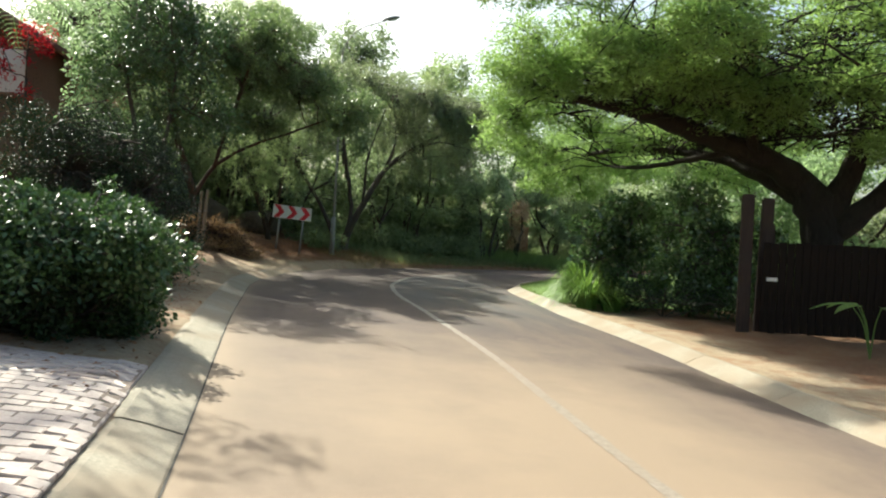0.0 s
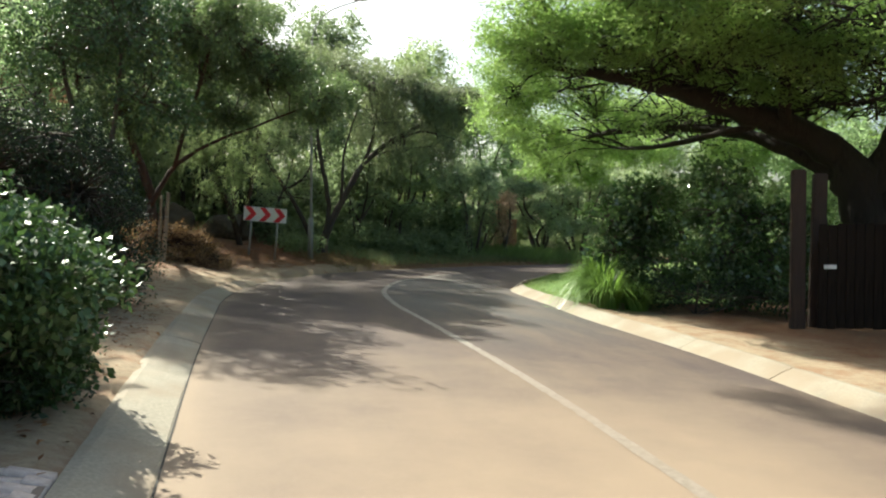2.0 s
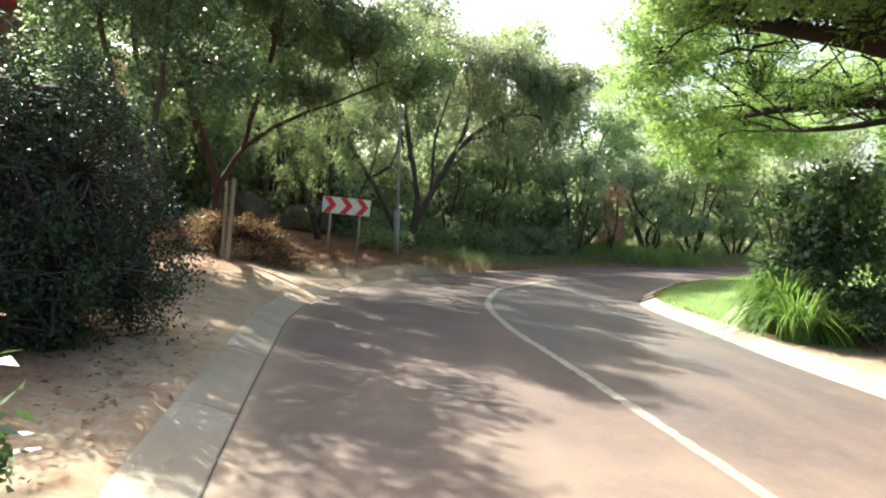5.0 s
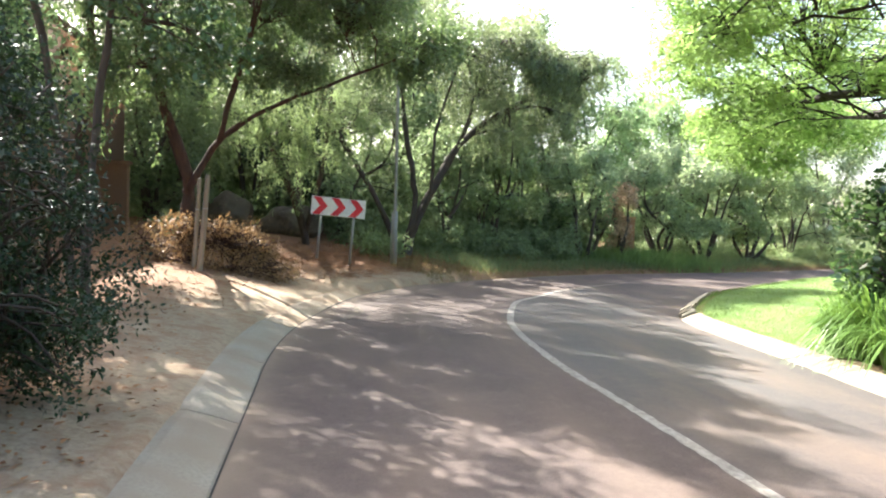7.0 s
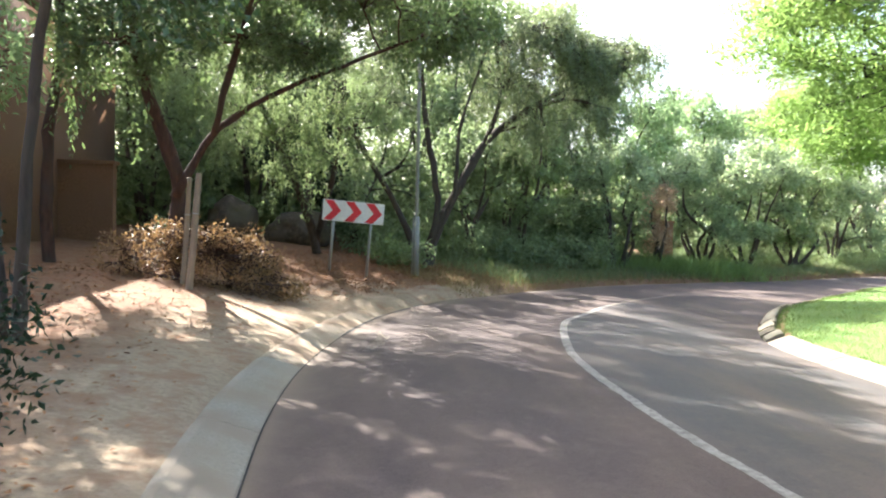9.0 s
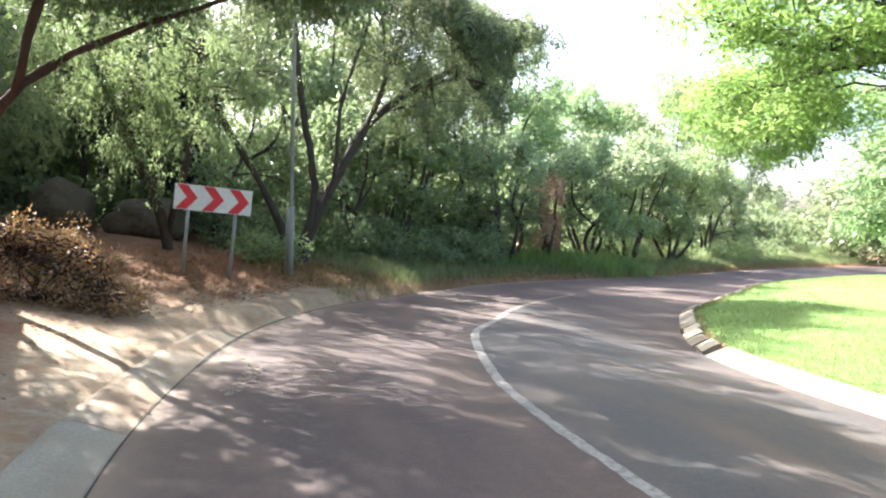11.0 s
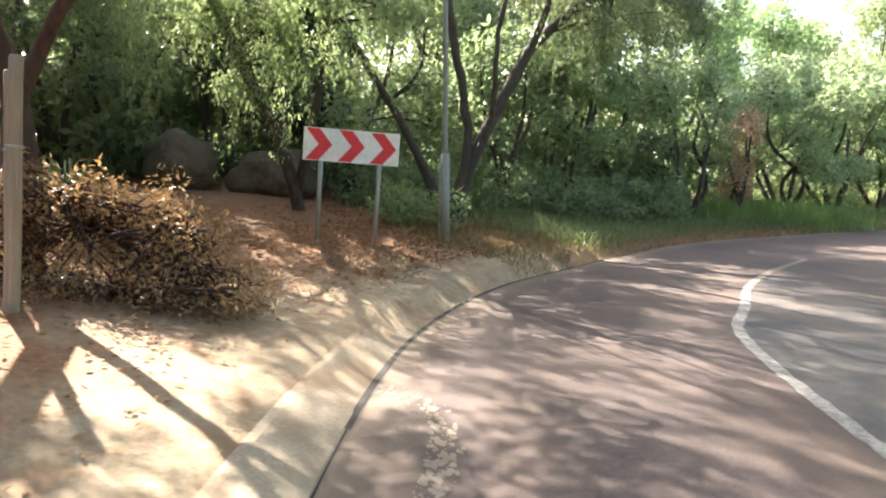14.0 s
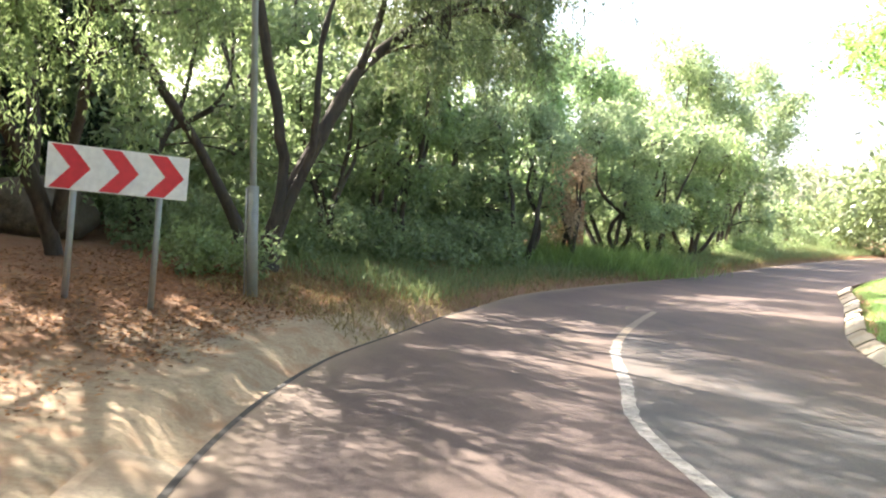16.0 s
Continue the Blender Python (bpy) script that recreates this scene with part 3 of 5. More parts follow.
# ---- lawn ----
def lawn():
    inner = RIGHT_EDGE[(RIGHT_EDGE[:, 1] > 16.8) & (RIGHT_EDGE[:, 1] < 36)]
    nrm = -normals(inner)
    outs = np.array([0.24, 0.5, 0.9, 1.4, 2.2, 3.2, 4.5, 6.0, 8.0])
    v = []
    for p, q, y in zip(inner, nrm, inner[:, 1]):
        for o in outs:
            a = p + q * (o + (0.12 if y < 21.2 else 0.02))
            v.append((a[0], a[1]))
    v = np.array(v)
    z = ground_z(v[:, 0], v[:, 1]) + 0.03
    k = len(outs)
    i = np.arange(len(inner) * k).reshape(-1, k)
    f = np.stack([i[:-1, :-1], i[:-1, 1:], i[1:, 1:], i[1:, :-1]], -1).reshape(-1, 4)
    solid("lawn", mesh("lawn", np.c_[v, z], f, LAWN, True), "bright green mown lawn behind the kerb", "lawn", kind="structure")
    pick = rng.integers(0, len(inner), 38000)
    o = 0.26 + 4.6 * rng.random(38000) ** 1.6
    a = inner[pick] + nrm[pick] * (o + np.where(inner[pick, 1] < 21.2, 0.12, 0.02))[:, None] + rng.normal(size=(38000, 2)) * 0.05
    grass_blades("lawn_grass", a, 0.055, 0.008, BLADE_LAWN, "short bright green lawn grass", 0.03)


def grass_blades(name, xy, tall, wide, mat, label, lift=0.0, lean=0.5):
    n = len(xy)
    z = ground_z(xy[:, 0], xy[:, 1]) + lift
    b = np.c_[xy, z]
    d = np.c_[rng.normal(size=(n, 2)) * lean, np.ones(n)]
    d /= np.linalg.norm(d, axis=1)[:, None]
    a = rng.random(n) * 2 * np.pi
    s = np.c_[np.cos(a), np.sin(a), np.zeros(n)] * wide * 0.5
    h = tall * (0.5 + rng.random((n, 1)))
    mid = b + d * h * 0.55
    tip = b + d * h + np.c_[d[:, :2], -0.3 * np.ones(n)] * h * 0.35
    v = np.stack([b - s, b + s, mid + s * 0.8, tip, mid - s * 0.8], 1).reshape(-1, 3)
    i = np.arange(n)[:, None] * 5
    q = np.hstack([i, i + 1, i + 2, i + 4])
    t = np.hstack([i + 4, i + 2, i + 3])
    me = bpy.data.meshes.new(name)
    me.vertices.add(len(v))
    me.vertices.foreach_set("co", v.astype(np.float32).ravel())
    loops = np.hstack([q, t]).ravel()
    me.loops.add(len(loops))
    me.loops.foreach_set("vertex_index", loops.astype(np.int32))
    me.polygons.add(2 * n)
    st = np.stack([np.arange(n) * 7, np.arange(n) * 7 + 4], 1).ravel()
    me.polygons.foreach_set("loop_start", st.astype(np.int32))
    me.update(calc_edges=True)
    me.materials.append(mat)
    return solid(name, me, label, "grass", kind="stuff")


lawn()


def along(line, nrm, count, s0, s1, o0, o1, power=1.0):
    """Random plan points beside an edge line, between two of its y values."""
    ok = np.where((line[:, 1] > s0) & (line[:, 1] < s1))[0]
    pick = rng.choice(ok, count)
    o = o0 + (o1 - o0) * rng.random(count) ** power
    return line[pick] + nrm[pick] * o[:, None] + rng.normal(size=(count, 2)) * 0.1


grass_blades("verge_grass", along(LEFT_EDGE, LEFT_N, 30000, 28.3, 46, 0.5, 4.5, 1.1), 0.30, 0.016, BLADE, "tall green grass under the roadside trees", -0.01, 0.45)
grass_blades("verge_dry_grass", along(LEFT_EDGE, LEFT_N, 26000, 26.2, 44, 0.25, 2.8, 1.3), 0.20, 0.012, BLADE_DRY, "straw-coloured dry grass along the road edge", -0.01, 0.9)
grass_blades("bright_grass_tuft", np.c_[rng.normal(11.2, 1.3, 5000), rng.normal(35.6, 0.5, 5000)], 0.62, 0.022, BLADE_LAWN, "bright green grass tufts under roadside trees", -0.01, 0.4)


def litter(name, xy, size, label):
    z = ground_z(xy[:, 0], xy[:, 1]) + 0.012
    v, f = leaves(np.c_[xy, z], (0.02, 0.02, 0.008), 1, size, size * 0.5, 0, 0.85)
    solid(name, mesh(name, v, f, LEAF_LITTER), label, "leaves", kind="stuff")


litter("leaf_litter", np.vstack([along(LEFT_EDGE, LEFT_N, 16000, 22.5, 32, 1.0, 5.5), along(LEFT_EDGE, LEFT_N, 5000, 12, 23, 0.9, 5, 0.7), along(LEFT_EDGE, LEFT_N, 1200, 5, 14, 0.6, 2.4), along(LEFT_EDGE, LEFT_N, 12000, 24, 30, 0.9, 3.6)]), 0.055, "brown fallen leaves scattered on the bank")

# ---- chevron sign ----
SX, SY = -0.82, 26.5


def chevron_sign():
    turn = radians(3)
    z0 = 0.80
    root = thing("chevron_sign", (SX, SY, z0), "red and white chevron road sign on two grey posts", "road sign")
    root.rotation_euler = (0, radians(4.2), turn)
    w, h, t = 1.36, 0.465, 0.012
    zc = 1.075
    me = bevelled("panel", (w, t, h), SIGN_WHITE, 0.004)
    board = part("panel", me, root, "white reflective panel with red chevrons", (0, 0, zc))
    for cx in (-0.4625, -0.0025, 0.4475):
        a, b = 0.0925, 0.19
        pts = [(cx - a - b / 2, 0.012), (cx - a + b / 2, 0.012), (cx + a + b / 2, h / 2), (cx - a + b / 2, h - 0.012), (cx - a - b / 2, h - 0.012), (cx + a - b / 2, h / 2)]
        v = [(x, -t / 2 - 0.003, z) for x, z in pts]
        part("chevron", mesh("chevron", v, [(0, 1, 2, 5), (5, 2, 3, 4)], SIGN_RED), board, "red arrow stripe")
    for x, foot in ((-0.42, -0.2), (0.41, -0.2)):
        g = Geo().tube([(x, 0.035, foot - 0.2), (x, 0.035, 0.6), (x, 0.035, zc + h - 0.05)], [0.032] * 3, 12)
        part("post", g.mesh("post", GALV, True), root, "grey round steel post")
    for x in (-0.42, 0.41):
        for z in (0.1, 0.4):
            part("clamp", bevelled("clamp", (0.1, 0.07, 0.03), GALV, 0.004), root, "", (x, 0.03, zc + z))


chevron_sign()


# ---- street lamps ----
def street_lamp(x, y, top, reach, label, thick=1.0):
    z = gz(x, y)
    root = thing("street_lamp", (x, y, z), label, "street lamp", "street lamps")
    part("pole", Geo().tube([(0, 0, -0.3), (0, 0, 1.45)], [0.074 * thick] * 2, 16).mesh("pole_base", POLE_GREY, True), root, "thicker grey base sleeve")
    part("pole", Geo().tube([(0, 0, 1.4), (0, 0, 1.5), (0, 0, top * 0.6), (0, 0, top)], [0.046 * thick, 0.045 * thick, 0.042 * thick, 0.036 * thick], 14).mesh("pole", POLE_GREY, True), root, "slim grey steel pole")
    part("conduit", Geo().tube([(-0.1 * thick, -0.02, -0.2), (-0.098 * thick, -0.02, 0.8), (-0.085 * thick, -0.02, 1.42)], [0.012] * 3, 8).mesh("conduit", GALV, True), root, "thin pale cable pipe")
    arm = spline([(0, 0, top - 0.02), (0.12, 0, top + 0.45), (0.6, 0, top + 1.05), (reach, 0, top + 1.5)], 0.1)
    part("arm", Geo().tube(arm, [0.024 * thick] * len(arm), 10).mesh("arm", POLE_GREY, True), root, "curved thin arm")
    bm = bmesh.new()
    bmesh.ops.create_uvsphere(bm, u_segments=20, v_segments=12, radius=1)
    for v in bm.verts:
        v.co = Vector((v.co.x * 0.36, v.co.y * 0.13, v.co.z * (0.10 if v.co.z > 0 else 0.035)))
    me = bpy.data.meshes.new("lamp_head")
    bm.to_mesh(me)
    bm.free()
    me.materials.append(LAMP_GREY)
    head = part("lamp_head", me, root, "grey oval lamp head", (reach + 0.2, 0, top + 1.58))
    head.rotation_euler = (0, radians(-16), 0)
    bowl = bevelled("bowl", (0.36, 0.16, 0.05), LAMP_GLASS, 0.02)
    part("bowl", bowl, head, "clear lamp bowl", (0.05, 0, -0.07))
    return root


street_lamp(0.80, 27.9, 7.6, 1.6, "tall slim grey steel street lamp with curved arm")
street_lamp(41.0, 52.4, 5.6, 0.7, "distant pale grey street lamp beside the road", 1.4)


# ---- posts on the bank ----
def fence_post(x, y, tall, lean, thick, label):
    """A round pole with a chamfered head, a wire strap and a pale tag."""
    root = thing("wooden_post", (x, y, gz(x, y)), label, "post", "posts on the bank")
    root.rotation_euler = (0, radians(lean), 0)
    zs = np.linspace(-0.3, tall - 0.012, 12)
    rad = thick * (1.12 - 0.2 * (zs + 0.3) / tall) * (1 + 0.03 * np.sin(zs * 5.3 + x))
    pts = np.c_[0.006 * np.sin(zs * 3), 0.005 * np.cos(zs * 4), zs]
    pts, rad = np.vstack([pts, [pts[-1][0], pts[-1][1], tall]]), np.r_[rad, rad[-1] * 0.82]
    part("pole", Geo().tube(pts, rad, 16).mesh("pole", WOOD, True), root, "weathered pale round pole")
    part("strap", Geo().tube([(0, 0, tall * 0.645), (0, 0, tall * 0.645 + 0.02)], [thick * 1.1] * 2, 16).mesh("strap", GALV, True), root, "thin wire strap")


fence_post(-3.07, 21.25, 1.72, 4.4, 0.05, "weathered pale wooden post leaning on the bank")
fence_post(-3.25, 21.65, 1.62, 3.2, 0.04, "thinner weathered wooden post behind its pair")

# ---- boulders ----
def boulder(x, y, r, seed, label):
    bm = bmesh.new()
    bmesh.ops.create_icosphere(bm, subdivisions=4, radius=1)
    for v in bm.verts:
        k = 1 + 0.22 * noise.noise(v.co * 1.3 + Vector((seed, 0, 0))) + 0.06 * noise.noise(v.co * 4 + Vector((seed, 3, 0)))
        v.co = Vector((v.co.x * r[0], v.co.y * r[1], v.co.z * r[2])) * k
    me = bpy.data.meshes.new("boulder")
    bm.to_mesh(me)
    bm.free()
    me.polygons.foreach_set("use_smooth", np.ones(len(me.polygons), bool))
    me.materials.append(STONE)
    ob = solid("boulder", me, label, "boulder", "boulders on the bank")
    ob.location = (x, y, gz(x, y) + r[2] * 0.55)


boulder(-4.25, 31.6, (0.72, 0.75, 0.72), 1.0, "large rounded brown boulder under the trees")
boulder(-2.3, 31.8, (0.95, 0.8, 0.6), 5.0, "rounded brown boulder half hidden in shade")

# ---- trees over the bank ----
tree("pepper_tree", (1.25, 30.3),
     [[(1.25, 30.3, 0.4, 0.23), (1.4, 30.4, 1.2, 0.18), (1.75, 30.6, 2.1, 0.14), (2.9, 30.7, 4.2, 0.115), (4.2, 31, 5.3, 0.09), (6.0, 31.3, 6.3, 0.055), (7.4, 31.6, 6.9, 0.02)],
      [(2.9, 30.7, 4.2, 0.08), (3.3, 30.5, 5.5, 0.06), (3.1, 30.3, 7.4, 0.03)], [(4.2, 31, 5.3, 0.07), (5.3, 30.6, 5.6, 0.045), (6.5, 30.3, 5.3, 0.02)], [(3.6, 30.9, 4.8, 0.06), (4.6, 31.4, 6.6, 0.04), (5.2, 31.6, 8.0, 0.02)],
      [(1.3, 30.3, 1.0, 0.13), (1.55, 30.2, 2.6, 0.09), (1.2, 30.1, 4.6, 0.075), (0.9, 30, 7.2, 0.045)], [(1.35, 30.3, 1.3, 0.10), (2.0, 30.1, 2.8, 0.06), (2.1, 29.8, 4.6, 0.045), (2.7, 29.6, 6.6, 0.03)],
      [(1.15, 30.3, 0.7, 0.12), (0.45, 30.0, 2.3, 0.085), (-0.7, 29.4, 4.1, 0.065), (-1.8, 29, 5.5, 0.045)]],
     [(6.6, 30.6, 7.2, 1.3, 1.1, 0.6), (5.8, 30.2, 6.9, 1.2, 1.0, 0.6), (4.8, 29.4, 7.0, 1.2, 1.0, 0.5), (7.2, 31.2, 6.6, 1.1, 1.1, 0.9), (6.3, 30.4, 5.0, 0.8, 0.7, 0.6), (5.4, 29.6, 6.6, 1.2, 1.0, 0.7), (7.6, 30.4, 7.0, 0.9, 0.8, 0.5), (5.2, 31, 6.6, 2.0, 2.0, 1.2), (6.3, 32, 5.6, 1.1, 1.1, 1.3), (6.4, 31.6, 7.2, 1.0, 1.2, 0.9), (2.6, 30.5, 7.3, 2.1, 2.1, 1.3), (-0.3, 29.6, 6.9, 2.0, 2.0, 1.5), (0.0, 29, 5.0, 1.0, 0.9, 0.6), (3.4, 30.5, 5.8, 1.4, 1.4, 0.9), (4.6, 30.4, 4.8, 1.2, 1.0, 0.9), (0.2, 24.6, 6.8, 1.3, 1.2, 0.5), (4.4, 29.8, 7.4, 1.6, 1.4, 0.8), (-0.2, 26.9, 7.0, 1.6, 1.4, 0.6), (1.9, 28.8, 7.6, 1.7, 1.5, 0.7), (-0.8, 25.2, 7.0, 1.4, 1.3, 0.5), (0.8, 26.2, 7.2, 1.1, 1.1, 0.4)],
     LEAF_OLIVE, BARK, "leaning dark-trunked pepper tree with hanging green foliage", 38, 64, (0.105, 0.027), 0.24, 0.35, twigs=0.4, strands=1100)
tree("pepper_tree", (-1.6, 29.6),
     [[(-1.6, 29.6, 0.6, 0.13), (-1.9, 29.2, 2.0, 0.11), (-2.6, 28.4, 3.8, 0.09), (-3.6, 27.8, 6.0, 0.05)],
      [(-1.7, 29.4, 1.4, 0.09), (-1.2, 28.4, 3.4, 0.07), (-1.0, 27.2, 5.2, 0.05)],
      [(-1.9, 29.2, 2.0, 0.09), (-2.0, 29.6, 5.0, 0.065), (-2.3, 30.4, 8.0, 0.04), (-2.4, 31.0, 10.0, 0.02)]],
     [(-2.6, 27, 5.2, 0.9, 0.9, 0.5), (-4.7, 27.6, 6.2, 1.7, 1.6, 1.1), (-0.9, 27.2, 4.9, 1.3, 1.0, 0.7), (-2.2, 27.4, 4.2, 1.0, 0.7, 0.5), (-3.4, 26.2, 4.3, 0.9, 0.7, 0.5), (-2.0, 27.0, 3.3, 0.5, 0.3, 0.25), (-0.9, 27.4, 3.5, 0.7, 0.4, 0.5), (-1.9, 27.4, 3.7, 0.7, 0.4, 0.6), (-0.3, 27.5, 4.3, 0.7, 0.5, 0.5), (-1.4, 27.4, 4.6, 0.9, 0.5, 0.5), (-2.8, 27.5, 4.5, 0.9, 0.6, 0.6), (-3.7, 27.6, 4.0, 0.8, 0.6, 0.5), (-0.6, 28.6, 4.9, 0.55, 0.4, 0.4), (0.3, 28.8, 4.4, 0.5, 0.4, 0.4), (-3.2, 28.8, 5.2, 0.8, 0.5, 0.5), (-4.6, 28.6, 4.8, 0.9, 0.6, 0.7), (-5.6, 28.8, 5.6, 1.0, 0.6, 0.8), (-2.4, 28.4, 3.2, 0.7, 0.5, 0.4),
      (-3.6, 28.2, 9.6, 1.0, 1.0, 0.5), (-2.7, 27.4, 9.5, 1.0, 0.9, 0.45), (-1.6, 27.0, 9.6, 0.9, 0.8, 0.4), (-1.8, 28.6, 9.9, 1.0, 0.9, 0.5), (-3.0, 30.2, 10.2, 1.1, 1.0, 0.5), (-0.9, 30.4, 10.0, 0.9, 0.9, 0.5), (-4.4, 30.8, 9.8, 1.0, 1.0, 0.5)],
     LEAF_PEPPER, BARK, "pepper tree with bright sprays hanging over the sign", 34, 72, (0.092, 0.023), 0.24, 0.5, twigs=0.25, strands=700)
tree("forked_tree", (-3.7, 22.9),
     [[(-3.7, 22.9, 0.3, 0.19), (-3.65, 22.8, 1.4, 0.15), (-3.6, 22.7, 2.4, 0.13), (-4.0, 22.2, 4.0, 0.095), (-4.3, 21.4, 6.2, 0.05)],
      [(-3.62, 22.7, 2.2, 0.08), (-3.0, 22.5, 3.2, 0.062), (-1.9, 22.35, 3.95, 0.042), (-0.8, 22.0, 4.35, 0.032), (0.6, 22.2, 5.0, 0.018)],
      [(-3.0, 22.5, 3.2, 0.06), (-2.4, 21.7, 4.8, 0.05), (-1.8, 20.4, 6.2, 0.04)]],
     [(0.6, 22.2, 5.1, 1.1, 1.2, 0.75), (1.2, 22.4, 5.4, 0.8, 0.9, 0.5), (-0.3, 20.9, 5.7, 1.1, 1.1, 0.6), (-0.8, 21.9, 5.7, 1.3, 1.3, 0.7), (0.7, 23.8, 5.8, 1.1, 1.1, 0.6), (-1.6, 20.2, 6.3, 1.5, 1.5, 0.9), (-2.5, 22.2, 4.7, 1.2, 1.1, 0.6), (-1.3, 22.2, 4.5, 0.7, 0.7, 0.35),
      (-3.6, 20.6, 6.3, 2.0, 2.0, 1.3), (-5.7, 22.0, 6.6, 1.3, 1.1, 0.9), (-4.8, 21.4, 6.4, 1.3, 0.9, 0.6), (-4.6, 23.1, 6.4, 1.0, 0.8, 0.5), (-3.6, 22.9, 6.7, 1.0, 0.8, 0.5), (-2.6, 22.7, 6.8, 1.0, 0.8, 0.5), (-5.2, 22.1, 6.0, 1.1, 0.8, 0.5), (-2.1, 23.6, 6.2, 1.5, 1.5, 1.0), (-4.4, 21.6, 4.4, 1.2, 1.2, 0.7), (-1.4, 22.0, 7.2, 1.7, 1.7, 0.8), (-1.2, 18.9, 6.5, 0.9, 0.8, 0.4)],
     LEAF_WILD, BARK_RED, "reddish-brown forked tree with a dense dark crown over the road", 66, 76, (0.105, 0.032), 0.22, 0.2, twigs=0.35, strands=260)
tree("slender_tree", (-5.4, 22.4),
     [[(-5.4, 22.4, 0.3, 0.11), (-5.5, 22.3, 2.5, 0.09), (-5.2, 22.0, 5.0, 0.06), (-5.4, 21.5, 7.5, 0.04)]],
     [(-5.4, 22.4, 7.6, 1.2, 1.2, 0.8), (-7.2, 22.5, 7.0, 1.6, 1.6, 1.2), (-5.0, 25.0, 6.6, 0.6, 0.5, 0.3), (-4.2, 24.6, 7.0, 0.6, 0.5, 0.3), (-5.6, 25.8, 7.2, 0.6, 0.5, 0.3), (-3.6, 25.6, 6.5, 1.0, 0.9, 0.5), (-2.6, 26.0, 6.3, 0.9, 0.8, 0.45), (-2.7, 24.6, 7.4, 0.9, 0.8, 0.4), (-4.4, 26.6, 7.0, 0.8, 0.8, 0.4)],
     LEAF_BRIGHT, BARK_RED, "slender reddish trunk with light green crown", 44, 44, (0.115, 0.04), 0.24, 0.2)
tree("glossy_tree", (-3.5, 16.8),
     [[(-3.5, 16.8, 0.2, 0.065), (-3.4, 16.8, 2.2, 0.05), (-3.1, 16.6, 4.6, 0.03)],
      [(-3.6, 16.9, 0.2, 0.055), (-3.8, 16.9, 2.4, 0.045), (-4.2, 16.8, 5.0, 0.04)]],
     [(-3.2, 16.5, 5.2, 1.3, 1.3, 1.0), (-3.8, 16.3, 6.5, 1.4, 1.3, 1.0), (-2.6, 17.0, 4.0, 1.0, 1.0, 0.7), (-4.4, 16.6, 4.8, 0.9, 1.0, 0.7), (-2.8, 17.4, 6.1, 1.0, 1.1, 0.7)],
     LEAF_GLOSSY, BARK, "multi-stemmed tree with dark glossy sparkling leaves", 28, 75, (0.10, 0.05), 0.36)
tree("light_green_tree", (-5.2, 18.4),
     [[(-5.2, 18.4, 0.2, 0.14), (-5.1, 18.2, 2.0, 0.11), (-4.9, 18.0, 4.4, 0.05)]],
     [(-4.9, 18.0, 4.0, 0.85, 1.0, 0.9), (-5.0, 18.4, 5.3, 0.85, 1.2, 0.9), (-4.3, 17.6, 3.2, 0.7, 0.9, 0.7), (-4.4, 18.6, 6.3, 1.1, 1.1, 0.8), (-5.0, 18.0, 3.0, 0.6, 0.8, 0.5)],
     LEAF_BRIGHT, BARK, "sunlit light green tree beside the house", 44, 70, (0.11, 0.04), 0.3, 0.3)

tree("overhanging_tree", (-6.6, 10.6),
     [[(-6.6, 10.6, 0.2, 0.2), (-6.5, 10.5, 2.6, 0.16), (-5.8, 10.0, 4.8, 0.10), (-4.8, 9.4, 6.2, 0.05)]],
     [(-4.4, 10.6, 6.3, 1.2, 1.1, 0.45), (-5.6, 10.6, 7.0, 1.6, 1.5, 0.6), (-6.8, 9.4, 6.2, 1.4, 1.4, 0.6), (-4.6, 8.8, 6.6, 0.8, 0.7, 0.35), (-3.8, 8.3, 6.6, 0.7, 0.6, 0.3), (-5.4, 8.2, 6.5, 0.8, 0.7, 0.3)],
     LEAF_PEPPER, BARK, "tree leaning over the brick driveway", 26, 40, (0.12, 0.034), 0.24, 0.4, category="tree")


def palm(x, y, top, label):
    z = gz(x, y)
    root = thing("palm_tree", (x, y, z), label, "palm")
    stem = spline([(-0.1, 0, -0.1, 0.07), (0, 0, top * 0.5, 0.05), (0.05, 0, top, 0.045)], 0.2)
    stem[:, 3] += 0.006 * np.sin(np.arange(len(stem)) * 2.1)
    part("trunk", Geo().tube(stem[:, :3], stem[:, 3], 10).mesh("trunk", BARK, True), root)
    for k in range(22):
        a = 2.399 * k
        rise = 0.9 - 1.2 * k / 22
        g = Geo()
        out = np.array([math.cos(a), math.sin(a), 0])
        t = np.linspace(0, 1, 9)[:, None]
        rib = np.array([0.05, 0, top]) + out * t * 1.5 + np.array([0, 0, 1.0]) * (rise * t - 1.1 * t ** 2)
        g.tube(rib, np.linspace(0.018, 0.004, 9), 4)
        side = np.array([-math.sin(a), math.cos(a), 0])
        for u in np.linspace(0.15, 1, 24):
            p = np.array([np.interp(u, t[:, 0], rib[:, i]) for i in range(3)])
            for sgn in (-1, 1):
                ln = 0.42 * math.sin(math.pi * min(0.95, 0.2 + 0.75 * u))
                tip = p + side * sgn * ln + out * 0.22 * ln - np.array([0, 0, 0.45 * ln])
                w = out * 0.014
                mid = (p + tip) / 2 + np.array([0, 0, 0.04])
                g.add([p - w, p + w, mid + w, mid - w, tip, tip + w * 0.2], [(0, 1, 2, 3), (3, 2, 5, 4)])
        part("frond", g.mesh("frond", LEAF_BRIGHT), root)


palm(-5.6, 13.4, 5.0, "small palm with yellow-green fronds behind the dark bush")

